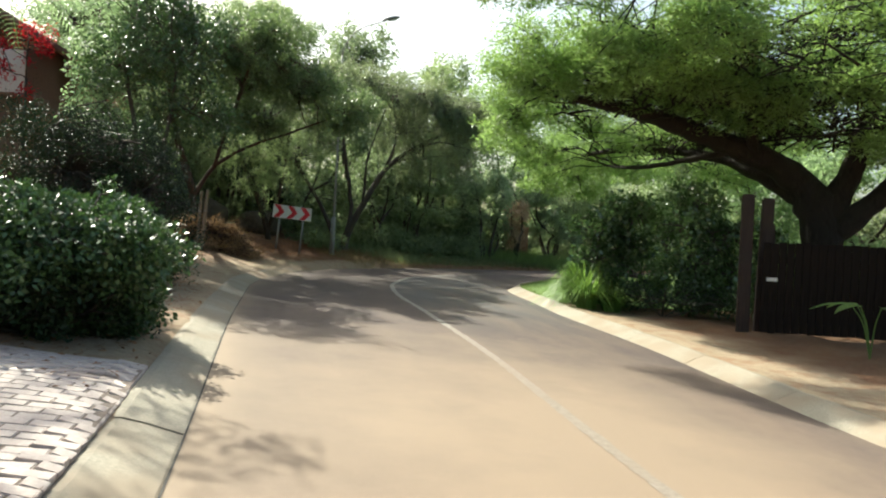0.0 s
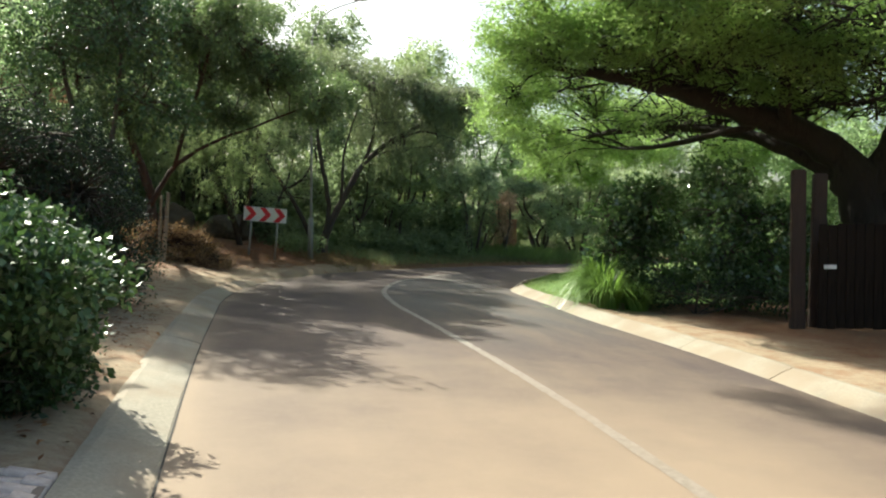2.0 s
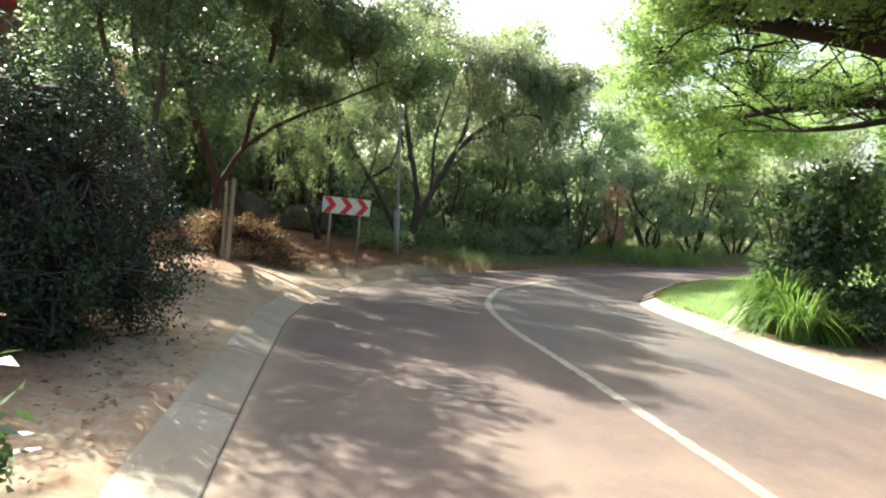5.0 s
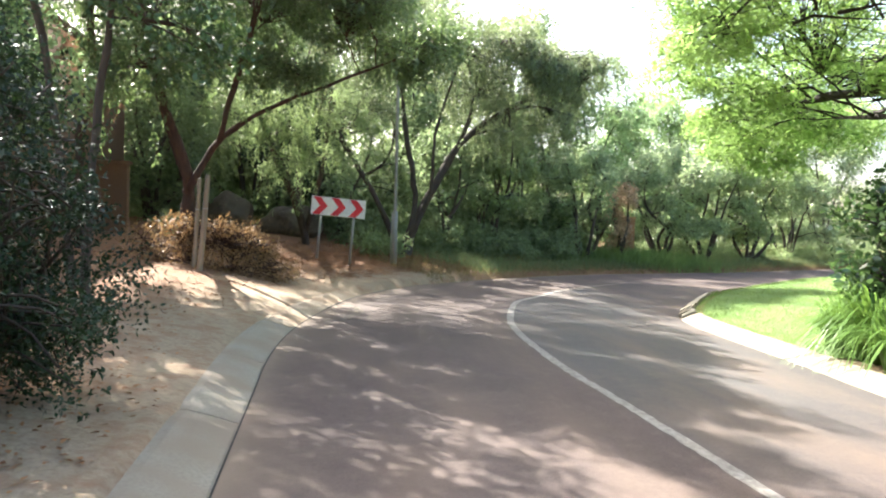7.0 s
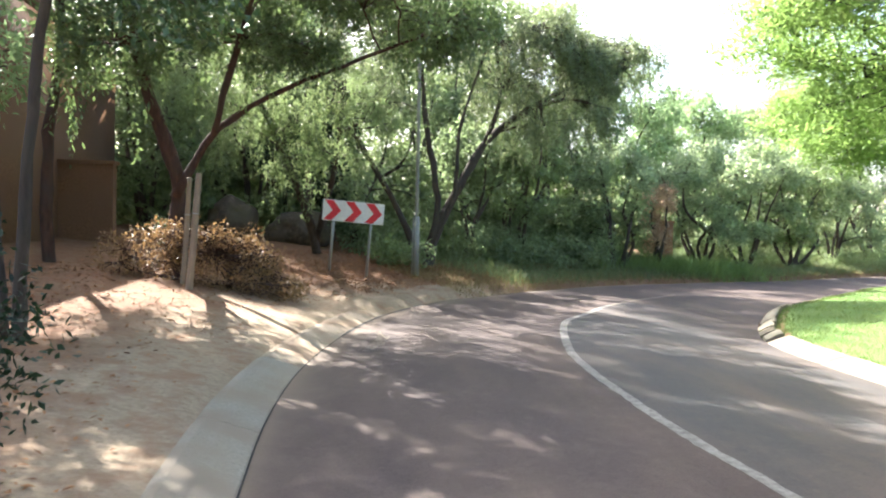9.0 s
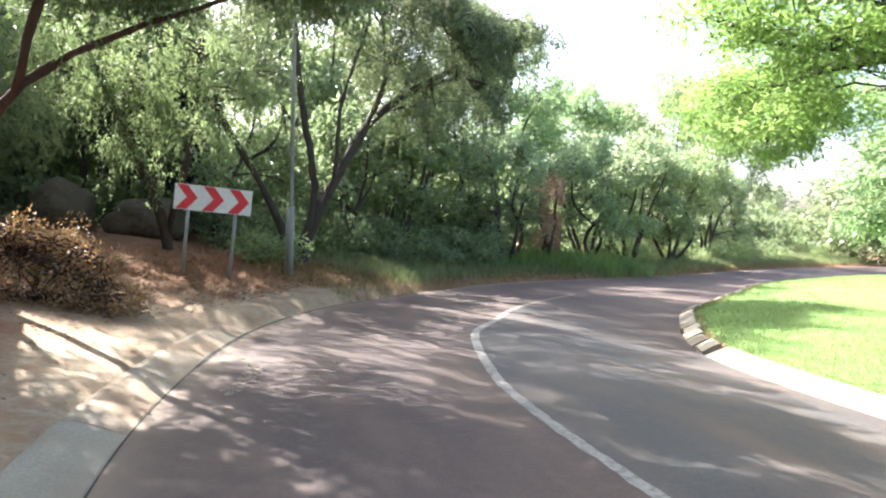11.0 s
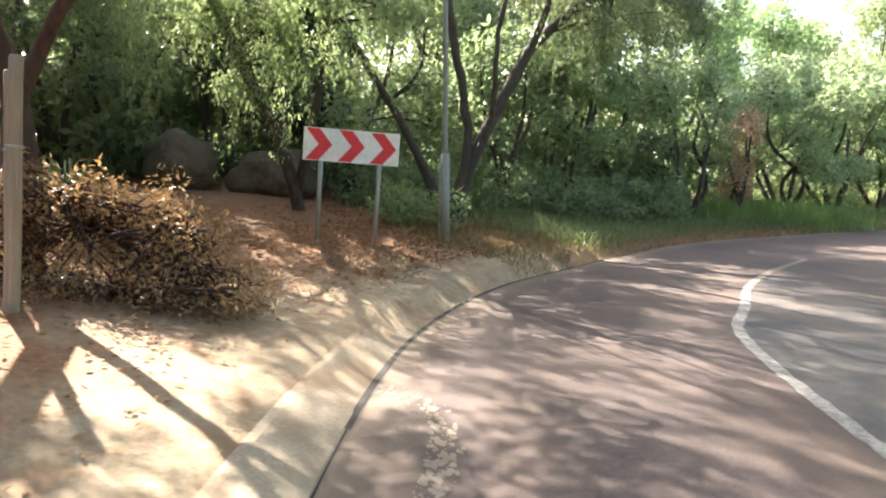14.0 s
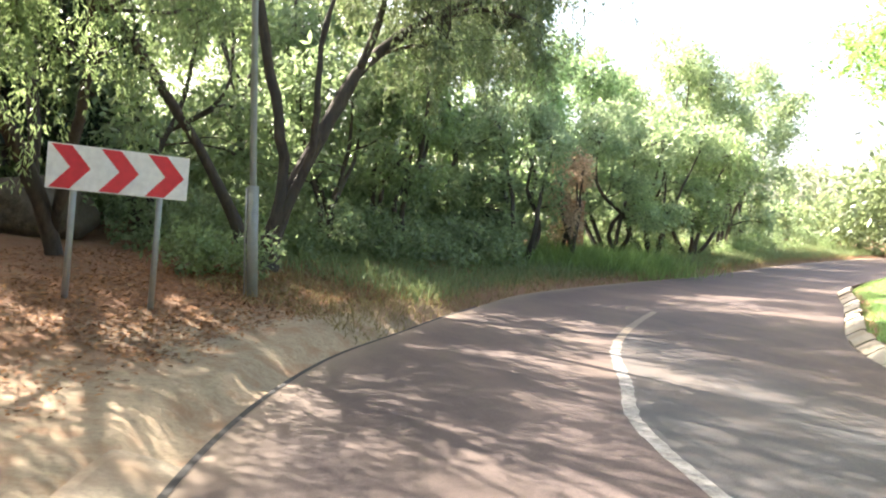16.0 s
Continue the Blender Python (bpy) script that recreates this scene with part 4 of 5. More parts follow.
# ---- bushes on the verge ----
tree("glossy_bush", (-2.9, 7.6),
     [[(-2.9, 7.6, 0.1, 0.06), (-2.8, 7.5, 0.6, 0.045), (-2.6, 7.4, 1.1, 0.02)], [(-3.1, 7.7, 0.1, 0.05), (-3.4, 7.8, 0.7, 0.04), (-3.7, 7.9, 1.2, 0.02)]],
     [(-2.15, 7.2, 1.3, 0.9, 0.9, 0.42), (-3.1, 7.0, 1.4, 1.0, 0.9, 0.42), (-2.35, 8.2, 1.3, 0.95, 0.9, 0.45), (-3.8, 7.9, 1.45, 1.1, 1.1, 0.5), (-4.2, 7.1, 1.3, 1.0, 0.9, 0.45), (-1.75, 6.9, 1.1, 0.5, 0.6, 0.32), (-1.65, 7.6, 1.1, 0.45, 0.6, 0.34), (-2.5, 6.6, 1.15, 0.7, 0.6, 0.34),
      (-2.5, 7.9, 0.6, 0.8, 0.6, 0.5), (-3.2, 7.9, 0.6, 1.0, 0.6, 0.5), (-4.2, 7.8, 0.7, 1.0, 0.7, 0.6), (-2.3, 8.5, 0.5, 0.7, 0.7, 0.4), (-2.0, 7.5, 0.55, 0.5, 0.6, 0.42)],
     LEAF_GLOSSY, BARK, "rounded bush with small glossy light-catching leaves", 165, 84, (0.062, 0.036), 0.17, category="bush")
# added filler: near-black leaves stand in for the shade under the glossy bush
tree("bush_shade_filler", (-2.6, 7.3),
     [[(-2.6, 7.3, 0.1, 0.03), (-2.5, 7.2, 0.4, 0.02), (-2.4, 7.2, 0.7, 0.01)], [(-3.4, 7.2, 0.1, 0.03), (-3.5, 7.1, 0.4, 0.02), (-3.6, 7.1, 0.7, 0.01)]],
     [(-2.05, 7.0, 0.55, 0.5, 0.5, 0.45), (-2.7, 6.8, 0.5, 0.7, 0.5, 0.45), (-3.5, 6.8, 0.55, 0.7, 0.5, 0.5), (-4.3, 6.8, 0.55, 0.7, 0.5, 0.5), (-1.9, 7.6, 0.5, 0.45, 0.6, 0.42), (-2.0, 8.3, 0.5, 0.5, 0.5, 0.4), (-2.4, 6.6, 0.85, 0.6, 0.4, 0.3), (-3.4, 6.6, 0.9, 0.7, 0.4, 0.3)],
     LEAF_DARK, BARK, "added dark-leaved filler standing in for shade under the glossy bush", 110, 50, (0.06, 0.032), 0.16, category="bush")
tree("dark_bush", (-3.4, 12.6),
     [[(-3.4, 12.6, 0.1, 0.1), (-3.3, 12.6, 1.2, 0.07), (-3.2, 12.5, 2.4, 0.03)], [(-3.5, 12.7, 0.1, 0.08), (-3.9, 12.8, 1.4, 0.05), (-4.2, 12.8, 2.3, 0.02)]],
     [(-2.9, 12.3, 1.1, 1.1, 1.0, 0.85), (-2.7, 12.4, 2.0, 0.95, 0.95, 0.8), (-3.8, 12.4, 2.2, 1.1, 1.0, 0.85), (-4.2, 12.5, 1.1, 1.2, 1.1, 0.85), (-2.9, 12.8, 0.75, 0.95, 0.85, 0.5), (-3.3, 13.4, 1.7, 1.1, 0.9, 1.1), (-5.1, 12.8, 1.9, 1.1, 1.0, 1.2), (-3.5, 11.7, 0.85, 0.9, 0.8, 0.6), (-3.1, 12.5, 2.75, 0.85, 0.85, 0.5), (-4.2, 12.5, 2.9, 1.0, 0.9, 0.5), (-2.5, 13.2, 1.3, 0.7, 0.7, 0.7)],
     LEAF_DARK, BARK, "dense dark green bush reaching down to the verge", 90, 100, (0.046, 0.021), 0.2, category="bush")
tree("dry_bush", (-2.9, 22.6),
     [[(-2.9, 22.6, 0.5, 0.03), (-2.8, 22.5, 0.9, 0.02), (-2.6, 22.4, 1.3, 0.01)], [(-2.6, 22.7, 0.5, 0.03), (-2.2, 22.6, 0.9, 0.02), (-1.9, 22.5, 1.1, 0.01)], [(-3.2, 22.7, 0.5, 0.03), (-3.5, 22.6, 1.1, 0.02), (-3.7, 22.5, 1.5, 0.01)]],
     [(-2.9, 22.4, 1.25, 0.7, 0.5, 0.55), (-2.2, 22.4, 1.0, 0.6, 0.45, 0.4), (-3.6, 22.3, 1.4, 0.55, 0.5, 0.55), (-2.5, 22.9, 1.15, 0.6, 0.4, 0.5), (-1.85, 22.5, 0.8, 0.4, 0.35, 0.25), (-4.3, 22.0, 1.1, 0.5, 0.5, 0.45), (-2.6, 22.1, 0.75, 0.7, 0.4, 0.3), (-3.5, 22.0, 0.85, 0.6, 0.4, 0.35), (-2.3, 21.9, 0.75, 0.55, 0.4, 0.3), (-1.75, 22.1, 0.7, 0.45, 0.35, 0.25), (-3.0, 21.7, 0.75, 0.45, 0.3, 0.25), (-2.3, 22.3, 1.25, 0.55, 0.4, 0.4), (-3.2, 22.2, 1.5, 0.6, 0.4, 0.4)],
     LEAF_BROWN, BARK_RED, "withered brown shrub with dry curled leaves", 75, 70, (0.058, 0.022), 0.2, 0.15, twigs=1.0, category="bush")

# ---- acacia over the inner verge ----
acacia = tree("acacia_tree", (12.1, 15.4),
     [[(12.1, 15.4, -0.3, 0.56), (12.0, 15.4, 1.2, 0.46), (11.85, 15.5, 2.7, 0.43), (11.0, 15.8, 3.6, 0.34), (9.4, 16.2, 4.25, 0.26), (7.6, 16.8, 4.85, 0.17), (5.6, 17.4, 5.2, 0.06)],
      [(11.9, 15.4, 2.2, 0.34), (12.6, 15.2, 3.8, 0.26), (13.0, 15.0, 6.0, 0.10)],
      [(11.6, 15.6, 2.8, 0.2), (10.6, 17.4, 3.9, 0.15), (9.4, 20, 4.4, 0.11), (8.6, 22.6, 4.4, 0.06), (9.2, 25.0, 4.3, 0.03)], [(9.4, 20, 4.4, 0.08), (11.4, 22.4, 4.6, 0.06), (12.0, 25.2, 4.7, 0.03)],
      [(12.1, 15.3, 2.0, 0.34), (13.6, 14.4, 3.6, 0.25), (15.5, 13.6, 5.2, 0.10)],
      [(10.4, 16.0, 3.8, 0.14), (9.4, 14.6, 5.0, 0.10), (8.4, 13.0, 5.8, 0.05)],
      [(8.4, 13.0, 5.8, 0.05), (6.6, 12.6, 7.0, 0.045), (4.2, 13.4, 7.7, 0.035), (1.4, 15.0, 8.2, 0.02)],
      [(9.8, 16.2, 3.9, 0.08), (8.8, 18.6, 3.7, 0.06), (8.6, 20.6, 3.9, 0.03)]],
     [(5.6, 17.3, 5.6, 1.7, 1.8, 0.7), (8, 15, 6.0, 2.4, 2.2, 0.9), (7.2, 19.6, 5.3, 2.0, 2.0, 0.75), (8.9, 22.4, 5.0, 1.9, 1.9, 0.7), (8.0, 22.6, 4.0, 1.3, 1.3, 0.5), (11, 13, 6.2, 2.6, 2.4, 1.0), (10.8, 18, 6.0, 2.5, 2.5, 1.0), (13.5, 16, 6.3, 2.5, 2.4, 1.0), (7.2, 12.4, 6.3, 1.7, 1.6, 0.7), (5.0, 18.6, 4.7, 1.1, 1.2, 0.55), (14.5, 13.5, 5.6, 2.2, 2.0, 1.0), (9.2, 17.0, 5.3, 1.8, 1.7, 0.6), (11.4, 21.6, 5.4, 2.1, 2.1, 0.9), (10, 10.9, 6.2, 2.0, 1.6, 0.8), (6.6, 15.2, 5.6, 1.4, 1.4, 0.6), (6.4, 21.0, 5.4, 1.3, 1.4, 0.6), (6.2, 19.4, 3.9, 0.9, 0.9, 0.45), (12.5, 11.2, 5.4, 1.9, 1.6, 0.9), (10.0, 24.2, 4.6, 1.7, 1.6, 0.8), (9.4, 19.2, 4.5, 1.6, 1.5, 0.5), (12.6, 18.4, 4.7, 2.0, 1.8, 0.7), (14.8, 16.4, 4.7, 1.9, 1.8, 0.8), (10.6, 14.2, 5.1, 1.7, 1.5, 0.6), (13.2, 13.4, 4.7, 1.7, 1.5, 0.7), (8.4, 16.4, 5.2, 1.5, 1.4, 0.6), (4.9, 13.4, 6.7, 1.3, 1.3, 0.5), (5.6, 11.4, 6.8, 1.3, 1.2, 0.4), (8.4, 24.2, 4.1, 1.3, 1.3, 0.5), (9.8, 25.6, 4.2, 1.5, 1.3, 0.6), (11.6, 24.6, 4.4, 1.7, 1.5, 0.7), (13.6, 22.2, 4.7, 1.9, 1.7, 0.8), (7.0, 21.6, 3.9, 1.0, 1.0, 0.4), (12.2, 26.4, 4.9, 1.5, 1.3, 0.7),
      (6.0, 12.8, 5.0, 1.3, 1.2, 0.45), (6.9, 11.4, 5.2, 1.3, 1.1, 0.45), (7.6, 13.4, 4.9, 1.3, 1.2, 0.45), (5.6, 14.8, 5.0, 1.2, 1.2, 0.45), (9.0, 13.4, 4.8, 1.4, 1.2, 0.5), (9.8, 15.0, 4.6, 1.3, 1.2, 0.5), (11.6, 16.6, 4.8, 1.5, 1.4, 0.6), (10.8, 12.2, 4.9, 1.5, 1.2, 0.5), (13.8, 14.8, 4.2, 1.4, 1.2, 0.6), (12.2, 13.2, 3.9, 1.2, 1.0, 0.5), (14.6, 12.6, 4.2, 1.5, 1.2, 0.6),
      (5.4, 20.4, 4.4, 1.1, 1.1, 0.5), (5.2, 19.0, 5.4, 1.2, 1.2, 0.5), (6.6, 20.6, 3.3, 0.9, 0.9, 0.4), (9.0, 23.6, 3.4, 1.2, 1.1, 0.45), (12.4, 20.8, 3.8, 1.6, 1.4, 0.6),
      (5.2, 12.4, 5.3, 0.9, 0.8, 0.3), (6.2, 11.2, 5.4, 0.9, 0.8, 0.3), (1.2, 14.6, 7.9, 0.8, 0.7, 0.3), (0.6, 15.8, 8.1, 0.6, 0.6, 0.3), (1.9, 16.2, 8.2, 0.8, 0.7, 0.3), (2.6, 14.8, 8.0, 0.8, 0.7, 0.3), (2.4, 13.4, 7.8, 0.8, 0.6, 0.3), (4.6, 15.2, 5.9, 1.1, 1.2, 0.45), (5.6, 14.2, 6.1, 1.2, 1.1, 0.45), (4.4, 16.6, 5.6, 1.0, 1.0, 0.45), (6.2, 15.9, 5.9, 1.3, 1.2, 0.5), (3.7, 14.0, 6.4, 0.9, 0.9, 0.35),
      (5.0, 15.6, 5.4, 1.3, 1.4, 0.35), (6.0, 14.8, 5.5, 1.3, 1.2, 0.35), (5.2, 17.0, 5.3, 1.3, 1.2, 0.35), (6.8, 14.0, 5.6, 1.3, 1.2, 0.35), (7.2, 16.4, 5.4, 1.4, 1.3, 0.35), (8.6, 14.6, 5.5, 1.4, 1.3, 0.35), (7.6, 13.2, 5.8, 1.3, 1.2, 0.35), (0.3, 16.6, 8.2, 0.7, 0.6, 0.3), (1.0, 15.2, 8.0, 0.8, 0.7, 0.3), (1.7, 14.2, 7.9, 0.7, 0.6, 0.3)],
     LEAF_ACACIA, BARK_BLACK, "wide flat-crowned thorn tree with dark arching limbs", 58, 58, (0.125, 0.034), 0.33, 0.0, 0.45, twigs=0.25)


def dead_twigs(root, stretches, count):
    """Bare dark twigs and small branches crowding under a flat crown."""
    x, y, z = root.location
    g = Geo()
    for (ax, ay, az), (bx, by, bz), wide in stretches:
        for _ in range(count):
            t = rng.random()
            p = np.array([ax + (bx - ax) * t, ay + (by - ay) * t, az + (bz - az) * t]) + rng.normal(size=3) * np.array([wide, wide, 0.22])
            d = rng.normal(size=3) * np.array([1.0, 1.0, 0.35]) + np.array([0, 0, 0.25])
            q = p + d / np.linalg.norm(d) * (0.5 + 1.1 * rng.random())
            line = bend(p, q, 0.35, 4)
            g.tube(line, np.linspace(0.020 + 0.02 * rng.random(), 0.006, 4), 4)
            for _ in range(2):
                s = line[rng.integers(1, 4)]
                e = s + rng.normal(size=3) * np.array([0.3, 0.3, 0.16])
                g.tube(bend(s, e, 0.3, 3), (0.011, 0.008, 0.004), 4)
    part("twig_tangle", g.mesh("twig_tangle", BARK_BLACK, True, (x, y, z)), root, "tangle of bare dark twigs")


dead_twigs(acacia, [((13.5, 14.8, 4.4), (11.0, 15.6, 4.5), 0.9), ((11.0, 15.8, 4.4), (8.6, 16.4, 5.0), 0.8), ((8.6, 16.4, 4.9), (6.2, 17.2, 5.3), 0.6),
                    ((12.0, 13.0, 4.6), (9.0, 13.6, 5.2), 0.8), ((15.0, 13.4, 4.2), (12.5, 12.4, 4.8), 0.8), ((10.8, 17.2, 4.2), (9.0, 20.4, 4.5), 0.6), ((9.4, 14.6, 4.9), (7.2, 13.2, 5.4), 0.7)], 110)

pale_line = spline([(9.4, 13.6, 5.0), (8.6, 13.1, 5.35), (7.6, 13.0, 5.45), (6.5, 13.0, 5.3), (5.5, 13.0, 5.05)], 0.12)
part("bare_branch", Geo().tube(pale_line - np.array(acacia.location), np.linspace(0.026, 0.008, len(pale_line)), 6).mesh("bare_branch", WOOD, True), acacia, "pale bare thin branch")

# ---- shrubs on the inner verge ----
SHRUB = dict(category="bush")
tree("glossy_shrub", (7.3, 17.4),
     [[(7.3, 17.4, 0, 0.05), (7.2, 17.3, 1.0, 0.04), (7.0, 17.2, 2.0, 0.02)], [(7.5, 17.5, 0, 0.05), (7.8, 17.4, 1.2, 0.03), (8.0, 17.3, 2.2, 0.02)]],
     [(6.9, 17.2, 1.9, 0.75, 0.7, 0.55), (7.6, 17.3, 2.2, 0.8, 0.7, 0.55), (7.2, 17.4, 1.2, 0.9, 0.7, 0.5), (8.1, 17.2, 1.5, 0.8, 0.7, 0.6), (7.4, 17.1, 0.55, 0.9, 0.6, 0.5), (8.3, 16.9, 0.6, 0.8, 0.6, 0.55), (8.2, 17.6, 2.4, 0.9, 0.8, 0.6)],
     LEAF_BROAD, BARK, "tall shrub with broad shiny leaves behind the grass clump", 60, 36, (0.125, 0.075), 0.24, **SHRUB)
tree("glossy_shrub", (9.0, 16.2),
     [[(9.0, 16.2, -0.1, 0.05), (9.0, 16.1, 1.0, 0.04), (8.9, 16.0, 2.0, 0.02)]],
     [(8.8, 16.0, 2.0, 0.8, 0.7, 0.6), (9.5, 15.9, 1.9, 0.8, 0.7, 0.6), (8.9, 15.7, 1.1, 1.0, 0.7, 0.55), (9.8, 15.4, 1.0, 0.9, 0.7, 0.55), (9.0, 15.4, 0.45, 0.9, 0.6, 0.45), (9.9, 14.8, 0.45, 0.9, 0.7, 0.45), (9.4, 16.6, 2.7, 1.0, 0.8, 0.6), (10.4, 15.6, 1.8, 0.8, 0.7, 0.7)],
     LEAF_BROAD, BARK, "dark glossy shrub in the shade of the thorn tree", 60, 36, (0.12, 0.07), 0.24, **SHRUB)
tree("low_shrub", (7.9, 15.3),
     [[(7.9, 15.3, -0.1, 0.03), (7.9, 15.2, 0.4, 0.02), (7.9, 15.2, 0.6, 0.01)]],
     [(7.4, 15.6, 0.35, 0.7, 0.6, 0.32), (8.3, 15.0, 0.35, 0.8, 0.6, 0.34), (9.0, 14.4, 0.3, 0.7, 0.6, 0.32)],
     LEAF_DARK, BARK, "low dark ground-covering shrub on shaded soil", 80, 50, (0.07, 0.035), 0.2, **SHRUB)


def strappy_clump(x, y, count, tall, label, mat=BLADE_STRAP):
    z = gz(x, y)
    a = rng.random(count) * 2 * np.pi
    r0 = 0.22 * np.sqrt(rng.random(count))
    out = np.stack([np.cos(a), np.sin(a)], 1)
    ln = tall * (0.6 + 0.6 * rng.random(count))
    reach = (0.25 + 0.75 * rng.random(count)) * ln
    v, f = [], []
    side = np.stack([-out[:, 1], out[:, 0]], 1) * 0.015
    seg = 6
    for i in range(count):
        b = len(v)
        for j in range(seg):
            t = j / (seg - 1)
            p = out[i] * (r0[i] + reach[i] * t ** 1.6 * 0.8)
            h = ln[i] * (1.25 * t - 0.62 * t * t * (0.6 + reach[i]))
            w = side[i] * (1 - t ** 2.2)
            v.append((p[0] + w[0], p[1] + w[1], h))
            v.append((p[0] - w[0], p[1] - w[1], h))
        f += [(b + 2 * j, b + 2 * j + 1, b + 2 * j + 3, b + 2 * j + 2) for j in range(seg - 1)]
    ob = tagged(new("strappy_plant", mesh("strappy_plant", v, np.array(f), mat)), label, "plant", "strappy plants by the kerb")
    ob.location = (x, y, z - 0.02)


strappy_clump(6.55, 16.75, 620, 2.0, "large clump of long arching strap-shaped green leaves")
strappy_clump(6.35, 16.0, 340, 1.35, "smaller clump of arching strap-shaped leaves")
strappy_clump(6.95, 15.9, 220, 0.85, "low clump of arching strap-shaped leaves")
strappy_clump(6.7, 17.6, 260, 1.3, "clump of arching strap-shaped leaves by the lawn")

strappy_clump(-5.0, 27.6, 70, 1.25, "pale grey-green spiky plant under the trees", LEAF_SAGE)


def broad_leaf_plant(x, y, label):
    z = gz(x, y)
    root = thing("broad_leaf_plant", (x, y, z), label, "plant")
    for k, a in enumerate((2.6, 3.4, 1.7, 4.4)):
        out = np.array([math.cos(a), math.sin(a), 0])
        side = np.array([-out[1], out[0], 0])
        g = Geo()
        st = spline([(0, 0, 0), tuple(out * 0.12 + np.array([0, 0, 0.55])), tuple(out * 0.3 + np.array([0, 0, 0.85]))], 0.08)
        g.tube(st, np.linspace(0.014, 0.008, len(st)), 5)
        base = st[-1]
        v, f = [], []
        for i in range(9):
            t = i / 8
            c = base + out * 0.62 * t + np.array([0, 0, 0.10 * t - 0.22 * t * t])
            w = 0.12 * math.sin(math.pi * (0.04 + 0.96 * t) ** 0.8)
            v += [c + side * w + np.array([0, 0, 0.02]), c, c - side * w + np.array([0, 0, 0.02])]
        for i in range(8):
            f += [(3 * i, 3 * i + 1, 3 * i + 4, 3 * i + 3), (3 * i + 1, 3 * i + 2, 3 * i + 5, 3 * i + 4)]
        g.add(v, f)
        part("leaf", g.mesh("leaf", LEAF_ACACIA), root)


broad_leaf_plant(9.0, 10.3, "bright green broad-leaved plant before the dark gate")

# ---- dark gate and sleepers ----
def gate():
    a, b = Vector((8.75, 12.9, 0)), Vector((14.5, 10.6, 0))
    d = (b - a).normalized()
    ang = math.atan2(d.y, d.x)
    z = gz(9.5, 12.5)
    root = thing("wooden_gate", (a.x, a.y, z), "dark stained plank gate in deep shade", "gate")
    root.rotation_euler = (0, 0, ang)
    ln = (b - a).length
    n = int(ln / 0.145)
    me = bevelled("plank", (0.14, 0.028, 1.78), WOOD_DARK, 0.006)
    for i in range(n):
        o = part("plank", me, root, "", (0.07 + i * 0.146, 0, 0.04 + 0.012 * rng.normal()))
    for h in (0.35, 1.4):
        part("rail", Geo().box((0, 0.016, h), (n * 0.146, 0.06, h + 0.1)).mesh("rail", WOOD_DARK), root)
    part("plate", bevelled("plate", (0.2, 0.008, 0.07), SIGN_WHITE, 0.002), root, "small pale plate", (0.18, -0.022, 1.05))


gate()
for px, py, ph, tl in ((8.55, 13.15, 2.75, "tall rough reddish-brown sleeper post beside the gate"), (8.95, 13.2, 2.7, "tall rough reddish-brown sleeper post beside the gate"), (9.3, 13.5, 2.2, "shorter rough sleeper post behind the gate")):
    ob = tagged(new("sleeper_post", bevelled("sleeper_post", (0.24, 0.14, ph + 0.3), WOOD_BROWN, 0.02, 0.96)), tl, "post", "sleeper posts by the gate")
    ob.location = (px, py, gz(px, py) - 0.3)
    ob.rotation_euler = (radians(1.5 * rng.normal()), radians(1.2 * rng.normal()), radians(-20))


# ---- trees along the far bank ----
def bank_tree(x, y, tall, wide, leaf, label, stems=3, low=0.45, droop=0.15, per=52, size=(0.16, 0.056), name="bank_tree"):
    """A many-stemmed tree with crooked leaning stems and a ragged crown of small clumps hung from low down to the top."""
    z = gz(x, y)
    st, bl = [], []
    for i in range(stems + 1):
        a = 2 * np.pi * i / (stems + 1) + 0.8 * rng.random()
        out = wide * (0.45 + 0.45 * rng.random())
        ex, ey = x + math.cos(a) * out, y + math.sin(a) * out
        top = tall * (0.62 + 0.25 * rng.random())
        kx, ky = 0.18 * wide * rng.normal(size=2)
        st.append([(x + 0.12 * math.cos(a), y + 0.12 * math.sin(a), z - 0.1, 0.085), (x + 0.3 * (ex - x) + kx, y + 0.3 * (ey - y) + ky, z + tall * 0.22, 0.062),
                   (x + 0.65 * (ex - x) - 0.5 * kx, y + 0.65 * (ey - y), z + tall * 0.45, 0.045), (ex, ey, z + top, 0.02)])
        r = wide * 0.36
        bl.append((ex, ey, z + top, r * 1.2, r * 1.2, tall * 0.13))
        for h in (low * (0.55 + 0.3 * rng.random()), low + 0.1 * rng.random(), 0.62 + 0.14 * rng.random()):
            u = a + 0.9 * rng.normal()
            o = wide * (0.35 + 0.6 * rng.random())
            bl.append((x + math.cos(u) * o, y + math.sin(u) * o, z + tall * h, r * (0.7 + 0.5 * rng.random()), r * (0.7 + 0.4 * rng.random()), tall * (0.06 + 0.05 * rng.random())))
    bl.append((x + 0.2 * wide * rng.normal(), y, z + tall * 0.88, wide * 0.4, wide * 0.4, tall * 0.12))
    far = tall > 6 or leaf is LEAF_SHADE
    return tree(name, (x, y), st, bl, leaf, BARK, label, 34 if far else 42, int(per * (0.4 if far else 0.6)), (size[0] * 1.4, size[1] * 1.45) if far else (size[0] * 1.1, size[1] * 1.15), 0.36 if far else 0.3, droop, twigs=0.15 if far else 0.3)


